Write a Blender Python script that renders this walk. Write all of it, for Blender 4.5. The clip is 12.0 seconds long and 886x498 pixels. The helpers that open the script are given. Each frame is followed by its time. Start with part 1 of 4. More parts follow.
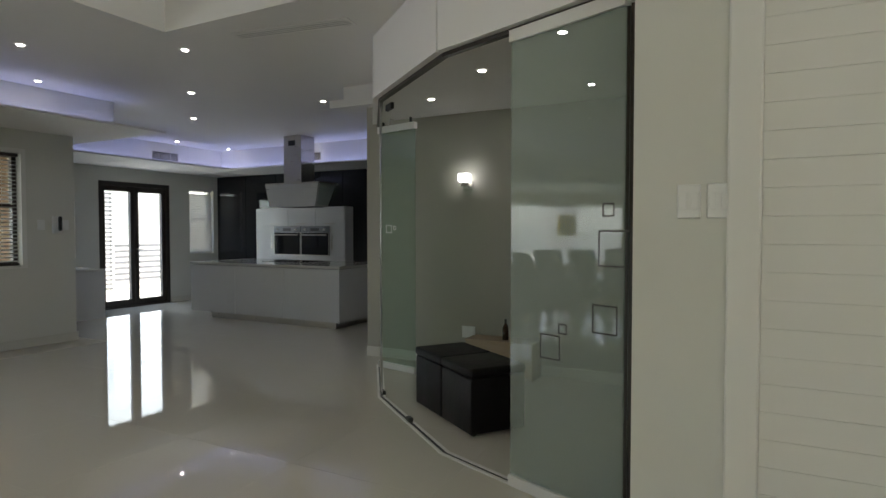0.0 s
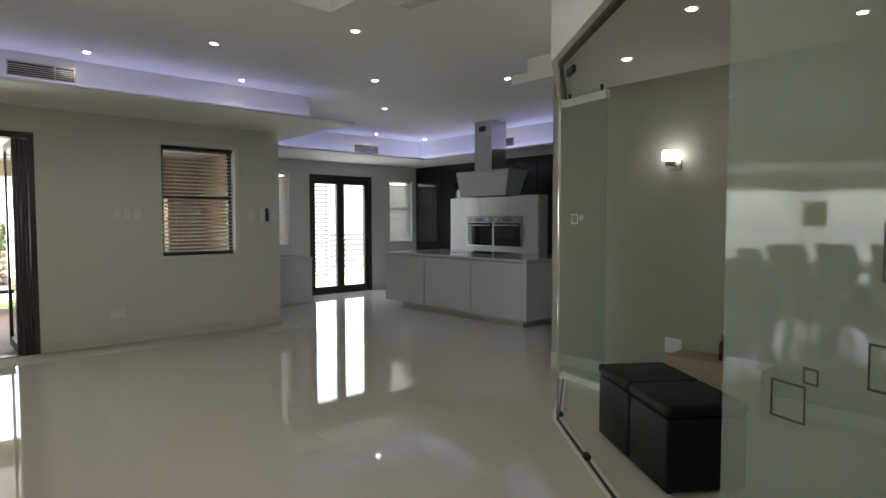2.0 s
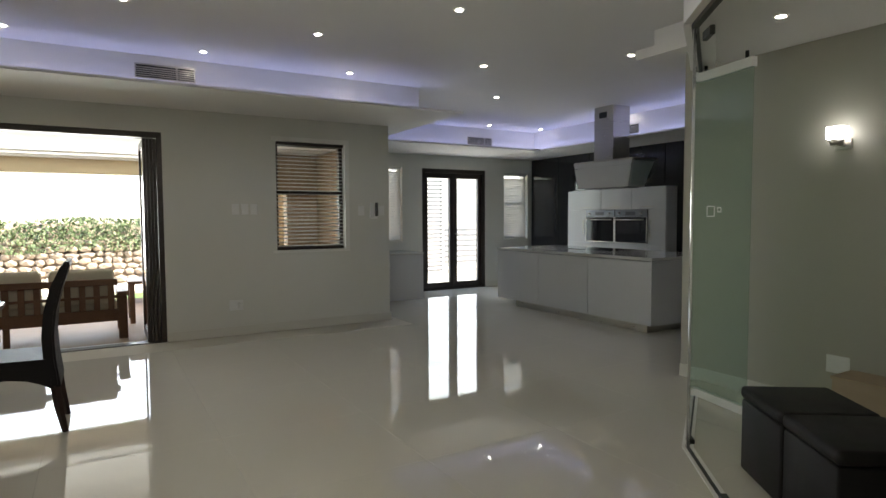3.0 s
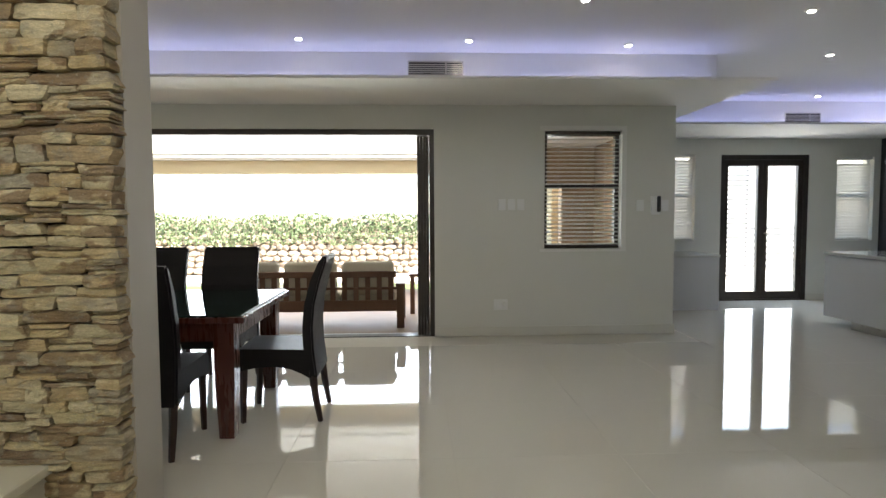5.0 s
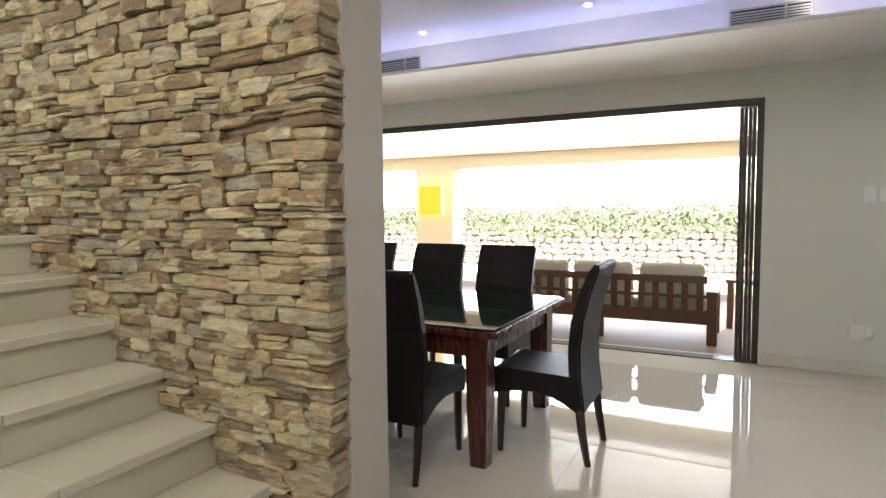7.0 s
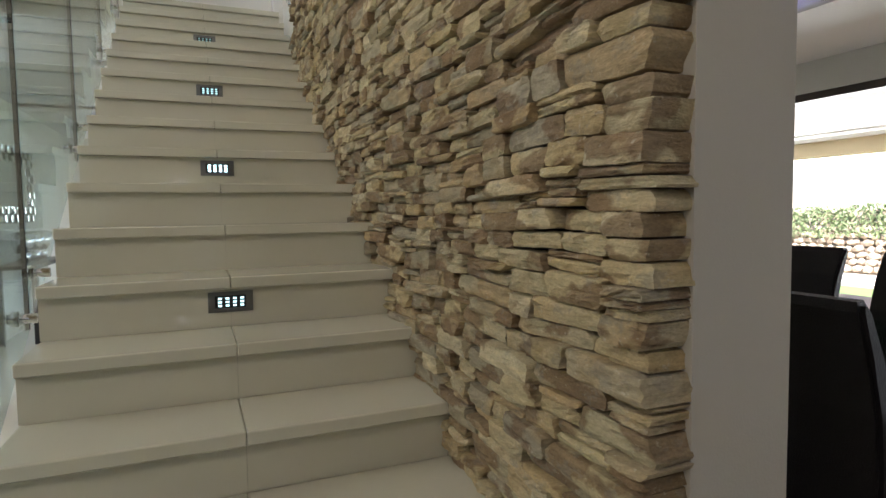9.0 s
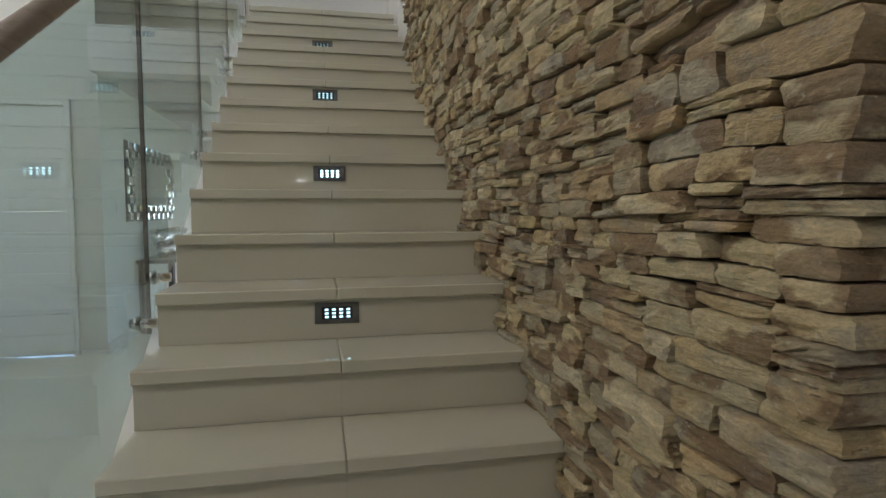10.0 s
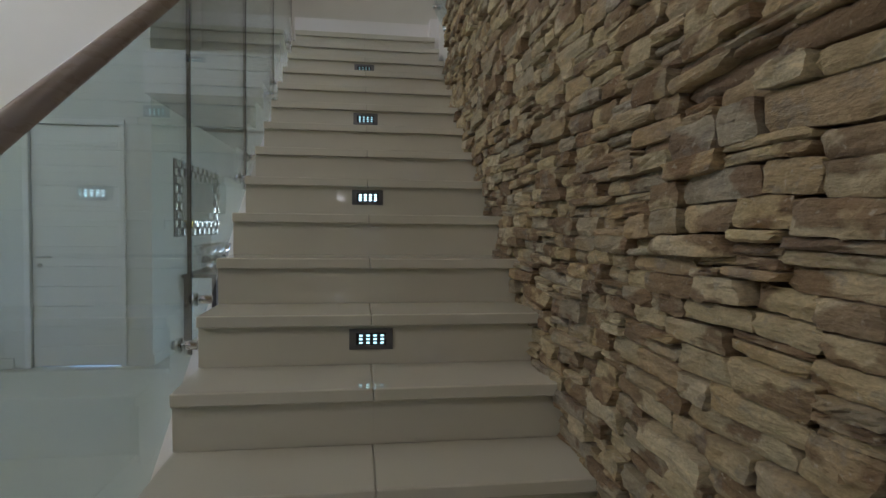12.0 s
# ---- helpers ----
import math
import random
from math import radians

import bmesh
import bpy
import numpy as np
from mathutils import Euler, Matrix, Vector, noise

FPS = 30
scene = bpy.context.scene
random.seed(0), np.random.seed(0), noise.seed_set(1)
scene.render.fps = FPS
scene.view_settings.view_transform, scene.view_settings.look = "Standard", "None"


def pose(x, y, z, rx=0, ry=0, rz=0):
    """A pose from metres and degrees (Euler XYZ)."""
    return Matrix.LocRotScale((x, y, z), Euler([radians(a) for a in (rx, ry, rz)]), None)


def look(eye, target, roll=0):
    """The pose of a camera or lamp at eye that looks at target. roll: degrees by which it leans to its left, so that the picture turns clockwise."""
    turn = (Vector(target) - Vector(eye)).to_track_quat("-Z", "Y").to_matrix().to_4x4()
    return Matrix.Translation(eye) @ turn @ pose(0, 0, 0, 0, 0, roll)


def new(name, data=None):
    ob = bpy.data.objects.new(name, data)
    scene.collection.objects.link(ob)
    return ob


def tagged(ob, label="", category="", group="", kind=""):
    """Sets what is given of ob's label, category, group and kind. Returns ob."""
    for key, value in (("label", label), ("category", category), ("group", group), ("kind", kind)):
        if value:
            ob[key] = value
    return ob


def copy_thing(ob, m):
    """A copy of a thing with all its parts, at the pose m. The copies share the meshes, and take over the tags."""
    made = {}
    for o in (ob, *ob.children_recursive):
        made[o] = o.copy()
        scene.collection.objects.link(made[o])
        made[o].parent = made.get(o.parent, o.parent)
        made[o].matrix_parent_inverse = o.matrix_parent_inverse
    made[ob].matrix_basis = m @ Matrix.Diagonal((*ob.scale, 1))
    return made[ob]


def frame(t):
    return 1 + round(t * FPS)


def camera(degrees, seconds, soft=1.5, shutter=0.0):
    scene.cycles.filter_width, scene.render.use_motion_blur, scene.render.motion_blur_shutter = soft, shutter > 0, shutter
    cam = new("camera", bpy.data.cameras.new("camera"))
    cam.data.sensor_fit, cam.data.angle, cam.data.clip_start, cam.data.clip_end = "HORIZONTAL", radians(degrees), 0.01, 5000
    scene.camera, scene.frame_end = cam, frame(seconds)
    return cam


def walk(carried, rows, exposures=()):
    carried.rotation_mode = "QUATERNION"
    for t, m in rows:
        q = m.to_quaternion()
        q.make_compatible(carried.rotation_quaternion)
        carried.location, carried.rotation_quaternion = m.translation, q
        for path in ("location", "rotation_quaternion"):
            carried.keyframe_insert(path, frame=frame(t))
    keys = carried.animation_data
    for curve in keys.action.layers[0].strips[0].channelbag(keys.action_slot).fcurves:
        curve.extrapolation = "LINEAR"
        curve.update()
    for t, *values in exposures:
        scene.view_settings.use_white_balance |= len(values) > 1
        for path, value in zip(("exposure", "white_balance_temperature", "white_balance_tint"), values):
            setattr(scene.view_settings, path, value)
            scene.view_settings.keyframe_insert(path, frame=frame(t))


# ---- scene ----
cam = camera(74.1, 12.0)
PATH = [
    (0, (0.95, -0.114, 1.317), (0.018, 1.654, 1.256), 0.0),
    (0.5, (0.914, 0.06, 1.325), (-0.131, 1.764, 1.251), -0.1),
    (1, (0.85, 0.248, 1.322), (-0.314, 1.872, 1.239), -0.1),
    (1.5, (0.781, 0.443, 1.329), (-0.535, 1.946, 1.238), -0.2),
    (2, (0.72, 0.598, 1.325), (-0.765, 1.935, 1.229), -0.1),
    (2.5, (0.609, 0.764, 1.313), (-1.01, 1.933, 1.213), -0.2),
    (3, (0.476, 0.909, 1.31), (-1.247, 1.919, 1.2), -0.3),
    (3.2, (0.41, 0.976, 1.304), (-1.358, 1.904, 1.195), -0.2),
    (5, (-0.083, 1.306, 1.306), (-2.078, 1.397, 1.188), -0.3),
    (5.5, (-0.263, 1.414, 1.318), (-2.246, 1.183, 1.192), -0.4),
    (6, (-0.431, 1.436, 1.325), (-2.369, 0.959, 1.191), -0.4),
    (6.5, (-0.622, 1.423, 1.346), (-2.501, 0.752, 1.199), -0.5),
    (7, (-0.823, 1.388, 1.347), (-2.594, 0.472, 1.201), -0.6),
    (7.2, (-0.893, 1.397, 1.325), (-2.587, 0.342, 1.197), -0.7),
    (8.8, (-1.633, 0.995, 1.273), (-2.52, -0.793, 1.149), -0.4),
    (9, (-1.688, 0.918, 1.274), (-2.457, -0.923, 1.149), -0.8),
    (9.5, (-1.722, 0.815, 1.293), (-2.276, -1.103, 1.169), -0.5),
    (10, (-1.724, 0.764, 1.318), (-2.143, -1.188, 1.189), -0.2),
    (10.5, (-1.72, 0.75, 1.327), (-2.075, -1.214, 1.204), 0.0),
    (11, (-1.73, 0.76, 1.344), (-2.049, -1.211, 1.221), 0.2),
    (11.5, (-1.738, 0.771, 1.354), (-2.036, -1.204, 1.247), 0.3),
    (12, (-1.736, 0.77, 1.363), (-2.027, -1.207, 1.286), 0.6),
]
EXPOSURES = [(0.0, 1.97, 6650, 12), (1.0, 2.08, 6700, 12.5), (2.0, 2.28, 6880, 13), (3.0, 2.24, 6950, 12.5), (5.0, 2.74, 6800, 13), (6.0, 3.1, 6800, 14.5), (7.0, 3.3, 6720, 17), (9.0, 2.57, 6600, 17.5), (10.5, 2.15, 6350, 19.5), (12.0, 1.8, 6230, 22)]
walk(cam, [(t, look(eye, target, roll)) for t, eye, target, roll in PATH], EXPOSURES)

# ---- world and sun ----
world = bpy.data.worlds.new("world")
scene.world = world
world.use_nodes = True
wt = world.node_tree
sky = wt.nodes.new("ShaderNodeTexSky")
sky.sky_type = "NISHITA"
sky.sun_disc = False
sky.sun_elevation = radians(55)
sky.sun_rotation = radians(24)
wt.nodes["Background"].inputs["Strength"].default_value = 0.15
wt.links.new(sky.outputs["Color"], wt.nodes["Background"].inputs["Color"])
sun = new("sun", bpy.data.lights.new("sun", "SUN"))
sun.data.energy, sun.data.angle, sun.data.color = 5.0, radians(0.5), (1.0, 0.95, 0.87)
sun.matrix_world = look((4, 9, 14), (0, 0, 0))


def window_light(name, eye, target, w, h, power, colour=(0.9, 0.95, 1.0)):
    lamp = new(name, bpy.data.lights.new(name, "AREA"))
    lamp.data.shape, lamp.data.size, lamp.data.size_y = "RECTANGLE", w, h
    lamp.data.energy, lamp.data.color = power, colour
    lamp.matrix_world = look(eye, target)
    return lamp


# Added lamp in an invented, unseen opening, to light the risers and stone.
window_light("added_stair_daylight", (2.0, 2.3, 4.1), (-1.9, -1.2, 1.1), 1.9, 1.7, 13.5, (1.0, 0.94, 0.84))
# Added lamp behind the camera that brightens landing and stone; no known window.
window_light("added_landing_daylight", (3.1, -1.9, 4.4), (-2.6, -2.4, 2.4), 3.0, 1.3, 9.5, (1.0, 0.95, 0.87))
window_light("daylight_patio", (-9.95, -2.0, 1.2), (0, -2.0, 1.2), 11.5, 1.4, 72, (0.87, 0.95, 1.0))
window_light("daylight_kitchen_door", (-8.87, 6.45, 1.1), (0, 6.45, 1.1), 1.4, 2.0, 5.2, (0.74, 0.87, 1.0))
window_light("daylight_hall_window", (3.15, -4.05, 1.6), (-3, -4.05, 1.3), 1.6, 1.3, 0.25, (0.62, 0.84, 1.0))

# ---- materials ----


def nodes_of(name):
    m = bpy.data.materials.new(name)
    m.use_nodes = True
    t = m.node_tree
    return m, t, t.nodes["Principled BSDF"]


def surface(name, a, b, scale=3.0, rough=0.5, vary=0.08, bump=0.0, fine=80.0, metal=0.0, stretch=(1, 1, 1), coat=0.0, spec=0.5):
    """Two colours mixed by broad noise, with finer grain in the roughness and the relief."""
    m, t, p = nodes_of(name)
    N, L = t.nodes, t.links
    tc = N.new("ShaderNodeTexCoord")
    mp = N.new("ShaderNodeMapping")
    mp.inputs["Scale"].default_value = stretch
    L.new(tc.outputs["Object"], mp.inputs["Vector"])
    n1 = N.new("ShaderNodeTexNoise")
    n1.inputs["Scale"].default_value, n1.inputs["Detail"].default_value = scale, 6
    L.new(mp.outputs["Vector"], n1.inputs["Vector"])
    n2 = N.new("ShaderNodeTexNoise")
    n2.inputs["Scale"].default_value, n2.inputs["Detail"].default_value = fine, 4
    L.new(mp.outputs["Vector"], n2.inputs["Vector"])
    mix = N.new("ShaderNodeMix")
    mix.data_type = "RGBA"
    mix.inputs["A"].default_value, mix.inputs["B"].default_value = (*a, 1), (*b, 1)
    L.new(n1.outputs["Fac"], mix.inputs["Factor"])
    L.new(mix.outputs["Result"], p.inputs["Base Color"])
    mr = N.new("ShaderNodeMapRange")
    mr.inputs["To Min"].default_value, mr.inputs["To Max"].default_value = max(rough - vary, 0.01), rough + vary
    L.new(n1.outputs["Fac"], mr.inputs["Value"])
    L.new(mr.outputs["Result"], p.inputs["Roughness"])
    p.inputs["Metallic"].default_value = metal
    p.inputs["Coat Weight"].default_value = coat
    p.inputs["Specular IOR Level"].default_value = spec
    if bump:
        bp = N.new("ShaderNodeBump")
        bp.inputs["Strength"].default_value, bp.inputs["Distance"].default_value = bump, 0.004
        L.new(n2.outputs["Fac"], bp.inputs["Height"])
        L.new(bp.outputs["Normal"], p.inputs["Normal"])
    return m


def emitter(name, colour, strength):
    m, t, p = nodes_of(name)
    p.inputs["Base Color"].default_value = (*colour, 1)
    p.inputs["Emission Color"].default_value = (*colour, 1)
    p.inputs["Emission Strength"].default_value = strength
    return m


def pane_glass(name, tint, gloss=1.0, haze=0.0):
    """Thin pane: tinted light goes straight through, Fresnel drives the reflection."""
    m, t, p = nodes_of(name)
    N, L = t.nodes, t.links
    N.remove(p)
    tr, gl, fr, mix = N.new("ShaderNodeBsdfTransparent"), N.new("ShaderNodeBsdfGlossy"), N.new("ShaderNodeLayerWeight"), N.new("ShaderNodeMixShader")
    tr.inputs["Color"].default_value = (*tint, 1)
    gl.inputs["Roughness"].default_value = 0.0
    gl.inputs["Color"].default_value = (gloss, gloss, gloss, 1)
    fr.inputs["Blend"].default_value = 0.5
    pw, ml = N.new("ShaderNodeMath"), N.new("ShaderNodeMath")
    pw.operation, ml.operation = "POWER", "MULTIPLY_ADD"
    pw.inputs[1].default_value, ml.inputs[1].default_value, ml.inputs[2].default_value = 5.0, 0.9, 0.04
    L.new(fr.outputs["Facing"], pw.inputs[0])
    L.new(pw.outputs[0], ml.inputs[0])
    L.new(ml.outputs[0], mix.inputs[0])
    body = tr.outputs[0]
    if haze:
        df, mx = N.new("ShaderNodeBsdfDiffuse"), N.new("ShaderNodeMixShader")
        df.inputs["Color"].default_value = (0.56, 0.62, 0.575, 1)
        mx.inputs[0].default_value = haze
        L.new(body, mx.inputs[1])
        L.new(df.outputs[0], mx.inputs[2])
        body = mx.outputs[0]
    L.new(body, mix.inputs[1])
    L.new(gl.outputs[0], mix.inputs[2])
    L.new(mix.outputs[0], N["Material Output"].inputs["Surface"])
    return m


def stone_material(name, per_island):
    """Split slaty stone: bedding streaks, pale grain, sharp-edged iron stains that differ stone by stone."""
    m, t, p = nodes_of(name)
    N, L = t.nodes, t.links
    if per_island:
        rnd = N.new("ShaderNodeNewGeometry").outputs["Random Per Island"]
    else:
        rnd = N.new("ShaderNodeObjectInfo").outputs["Random"]
    geo = N.new("ShaderNodeNewGeometry")
    far = N.new("ShaderNodeMath")
    far.operation = "MULTIPLY"
    far.inputs[1].default_value = 90.0
    L.new(rnd, far.inputs[0])

    def grain(stretch, scale, detail, rough=0.6):
        mp, n = N.new("ShaderNodeMapping"), N.new("ShaderNodeTexNoise")
        mp.inputs["Scale"].default_value = stretch
        n.noise_dimensions = "4D"
        n.inputs["Scale"].default_value, n.inputs["Detail"].default_value, n.inputs["Roughness"].default_value = scale, detail, rough
        L.new(geo.outputs["Position"], mp.inputs["Vector"])
        L.new(mp.outputs["Vector"], n.inputs["Vector"])
        L.new(far.outputs[0], n.inputs["W"])
        return n.outputs["Fac"]

    def span(value, a, b, c, d):
        r = N.new("ShaderNodeMapRange")
        for key, x in (("From Min", a), ("From Max", b), ("To Min", c), ("To Max", d)):
            r.inputs[key].default_value = x
        L.new(value, r.inputs["Value"])
        return r.outputs["Result"]

    def blend(a, b, fac, kind="MIX"):
        x = N.new("ShaderNodeMix")
        x.data_type, x.blend_type = "RGBA", kind
        L.new(a, x.inputs["A"])
        if isinstance(b, tuple):
            x.inputs["B"].default_value = b
        else:
            L.new(b, x.inputs["B"])
        if isinstance(fac, float):
            x.inputs["Factor"].default_value = fac
        else:
            L.new(fac, x.inputs["Factor"])
        return x.outputs["Result"]

    bed, fine, stain, tone, speck = grain((1, 1, 4.2), 15, 7), grain((1, 1, 2), 120, 5), grain((1, 1, 1.5), 4.5, 7, 0.5), grain((1, 1, 1.4), 3.5, 3), grain((1, 1, 1.2), 60, 3)
    ramp = N.new("ShaderNodeValToRGB")
    cr = ramp.color_ramp
    cr.interpolation = "CONSTANT"
    cr.elements[0].position, cr.elements[0].color = 0.0, (0.380, 0.325, 0.220, 1)
    cr.elements[1].position, cr.elements[1].color = 0.94, (0.474, 0.358, 0.209, 1)
    for q, c in ((0.14, (0.484, 0.416, 0.264, 1)), (0.3, (0.579, 0.498, 0.329, 1)), (0.42, (0.402, 0.351, 0.251, 1)), (0.54, (0.529, 0.441, 0.264, 1)), (0.68, (0.627, 0.540, 0.352, 1)), (0.76, (0.446, 0.380, 0.256, 1)), (0.86, (0.551, 0.463, 0.270, 1))):
        cr.elements.new(q).color = c
    L.new(rnd, ramp.inputs["Fac"])
    col = blend(ramp.outputs["Color"], (0.48, 0.335, 0.16, 1), span(tone, 0.47, 0.60, 0.0, 0.6))
    col = blend(col, (0.21, 0.125, 0.065, 1), span(stain, 0.525, 0.555, 0.0, 0.72))
    col = blend(col, (0.30, 0.27, 0.22, 1), span(grain((1, 1, 1.3), 11, 6, 0.7), 0.56, 0.62, 0.0, 0.5))
    col = blend(col, (0.60, 0.55, 0.43, 1), span(speck, 0.62, 0.70, 0.0, 0.55))
    col = blend(col, span(bed, 0.3, 0.7, 0.72, 1.28), 1.0, "MULTIPLY")
    col = blend(col, span(fine, 0.3, 0.7, 0.82, 1.18), 1.0, "MULTIPLY")
    L.new(col, p.inputs["Base Color"])
    p.inputs["Roughness"].default_value = 0.8
    add = N.new("ShaderNodeMath")
    add.operation = "MULTIPLY_ADD"
    add.inputs[1].default_value = 0.35
    L.new(fine, add.inputs[0])
    L.new(bed, add.inputs[2])
    bp = N.new("ShaderNodeBump")
    bp.inputs["Strength"].default_value, bp.inputs["Distance"].default_value = 1.0, 0.018
    L.new(add.outputs[0], bp.inputs["Height"])
    L.new(bp.outputs["Normal"], p.inputs["Normal"])
    return m


M_WALL = surface("wall_paint", (0.70, 0.695, 0.64), (0.66, 0.655, 0.60), 2.0, 0.6, 0.08, 0.12, 220)
M_CEIL = surface("ceiling_paint", (0.82, 0.80, 0.775), (0.785, 0.765, 0.74), 1.5, 0.75, 0.05, 0.08, 200)
M_TRIM = surface("white_trim", (0.80, 0.79, 0.75), (0.76, 0.75, 0.71), 2.5, 0.4, 0.06, 0.05, 150)
M_TILE = surface("polished_tile", (0.70, 0.67, 0.59), (0.655, 0.625, 0.545), 1.2, 0.03, 0.015, 0.02, 30, spec=0.6)
M_GROUT = surface("tile_grout", (0.62, 0.59, 0.515), (0.57, 0.545, 0.475), 9.0, 0.9)
M_SKIRT = surface("skirting_tile", (0.66, 0.645, 0.58), (0.62, 0.605, 0.54), 3.0, 0.35, 0.06)
M_LEAFGLASS = pane_glass("dark_green_glass", (0.82, 0.90, 0.855), gloss=0.8, haze=0.08)
M_STEP = surface("step_tile", (0.665, 0.635, 0.53), (0.615, 0.59, 0.49), 1.6, 0.04, 0.015, 0.02, 40, spec=0.6)
M_WHITE = surface("white_gloss_board", (0.64, 0.64, 0.64), (0.60, 0.60, 0.60), 1.8, 0.22, 0.05)
M_COUNTER = surface("stone_counter", (0.62, 0.61, 0.58), (0.54, 0.53, 0.50), 40.0, 0.1, 0.03)
M_DARK = surface("dark_gloss_panel", (0.012, 0.012, 0.016), (0.018, 0.018, 0.022), 3.0, 0.06, 0.02)
M_BRONZE = surface("dark_bronze_aluminium", (0.030, 0.022, 0.017), (0.045, 0.034, 0.027), 6.0, 0.38, 0.08, 0.1, 120)
M_STEEL = surface("brushed_steel", (0.58, 0.55, 0.50), (0.50, 0.48, 0.44), 5.0, 0.3, 0.08, 0.1, 60, metal=1.0, stretch=(1, 1, 12))
M_CHROME = surface("chrome", (0.75, 0.76, 0.77), (0.68, 0.69, 0.70), 5.0, 0.12, 0.04, metal=1.0)
M_LEATHER = surface("dark_leather", (0.008, 0.007, 0.008), (0.013, 0.011, 0.011), 7.0, 0.45, 0.1, 0.5, 260, spec=0.2)
M_WOOD = surface("mahogany", (0.078, 0.020, 0.013), (0.056, 0.014, 0.010), 7.0, 0.28, 0.1, 0.12, 60, stretch=(6, 6, 0.7), coat=0.3)
M_LEGWOOD = surface("dark_stained_wood", (0.036, 0.016, 0.011), (0.026, 0.011, 0.008), 7.0, 0.35, 0.08, 0.1, 60, stretch=(6, 6, 0.7))
M_TEAK = surface("teak", (0.16, 0.075, 0.035), (0.095, 0.04, 0.02), 9.0, 0.5, 0.1, 0.25, 90, stretch=(6, 0.8, 6))
M_RAILWOOD = surface("handrail_wood", (0.40, 0.34, 0.30), (0.31, 0.26, 0.23), 8.0, 0.28, 0.08, 0.1, 80, stretch=(5, 0.6, 5), coat=1.0)
M_CUSHION = surface("cream_canvas", (0.62, 0.57, 0.46), (0.55, 0.50, 0.40), 5.0, 0.9, 0.05, 0.5, 300)
M_BLIND = surface("blind_slat", (0.72, 0.72, 0.70), (0.66, 0.66, 0.64), 4.0, 0.4)
M_PLASTIC = surface("white_plastic", (0.80, 0.80, 0.78), (0.77, 0.77, 0.75), 4.0, 0.3, 0.05)
M_BLACK = surface("black_plastic", (0.02, 0.02, 0.02), (0.03, 0.03, 0.03), 8.0, 0.4)
M_PATIO = surface("patio_paving", (0.27, 0.17, 0.10), (0.21, 0.135, 0.08), 2.5, 0.6, 0.08, 0.03, 60, spec=0.2)
M_YELLOW = surface("ochre_paint", (0.70, 0.48, 0.20), (0.64, 0.43, 0.17), 2.0, 0.8, 0.05, 0.2, 150)
M_BROWN = surface("brown_paint", (0.34, 0.215, 0.12), (0.27, 0.17, 0.095), 2.0, 0.8, 0.05, 0.2, 150)
M_TAN = surface("tan_paint", (0.66, 0.55, 0.38), (0.60, 0.50, 0.345), 2.0, 0.8, 0.05, 0.2, 150)
M_ROCK = surface("bank_rock", (0.38, 0.31, 0.235), (0.29, 0.235, 0.175), 3.0, 0.9, 0.05, 0.6, 30)
M_LEAF = surface("ivy_leaf", (0.10, 0.145, 0.06), (0.15, 0.20, 0.095), 3.0, 0.5, 0.1)
M_GRASS = surface("lawn", (0.07, 0.13, 0.03), (0.10, 0.16, 0.045), 3.0, 0.9, 0.05, 0.5, 50)
M_GLASS = pane_glass("clear_glass", (0.93, 0.97, 0.95))
M_BALGLASS = pane_glass("balustrade_glass", (0.76, 0.85, 0.865))
M_GREEN = pane_glass("green_glass", (0.87, 0.925, 0.895), gloss=0.5, haze=0.29)
M_WINDOW = pane_glass("window_glass", (0.95, 0.97, 0.97))
M_DARKGLASS = surface("oven_glass", (0.01, 0.01, 0.012), (0.015, 0.015, 0.018), 3.0, 0.05, 0.02)
M_MIRROR = surface("mirror_silver", (0.86, 0.88, 0.87), (0.84, 0.86, 0.85), 3.0, 0.02, 0.01, metal=1.0)
M_LAMP = emitter("downlight_lens", (1.0, 0.97, 0.92), 11)
M_COVE = emitter("cove_led", (0.45, 0.53, 1.0), 0.85)
M_STEPLED = {k: emitter("step_led", (0.5, 0.93, 1.0), e) for k, e in ((6, 0.5), (9, 1.6), (12, 0.3), (15, 0.06))}
M_SHADE = emitter("sconce_glass", (0.95, 0.98, 1.0), 1.8)
M_STONE = stone_material("ledge_stone", False)
M_STONES = stone_material("ledge_stone_joined", True)
# Warm taupe plaster, with the shadow on it also put into the colour.
M_SHADEDTAUPE = surface("shaded_taupe_plaster", (0.50, 0.465, 0.41), (0.46, 0.43, 0.38), 2.0, 0.65, 0.08, 0.15, 200)
# Wall paint darkened: the dimness of the glass room is in its colour.
M_DIMBEIGE = surface("dimmed_beige_wall_paint", (0.41, 0.395, 0.335), (0.38, 0.365, 0.305), 2.0, 0.6, 0.08, 0.12, 220)
M_OVENPANEL = surface("oven_control_panel", (0.20, 0.205, 0.22), (0.16, 0.165, 0.18), 5.0, 0.3, 0.05, metal=0.7)
M_SCREEN = surface("grey_screen_slat", (0.17, 0.17, 0.175), (0.14, 0.14, 0.145), 4.0, 0.5)
M_FRAME = surface("satin_frame", (0.22, 0.22, 0.22), (0.17, 0.17, 0.17), 9.0, 0.4, 0.08, metal=0.8)
M_JOINT = surface("stone_backing", (0.06, 0.052, 0.042), (0.04, 0.036, 0.03), 9.0, 0.95)

# ---- mesh helpers ----


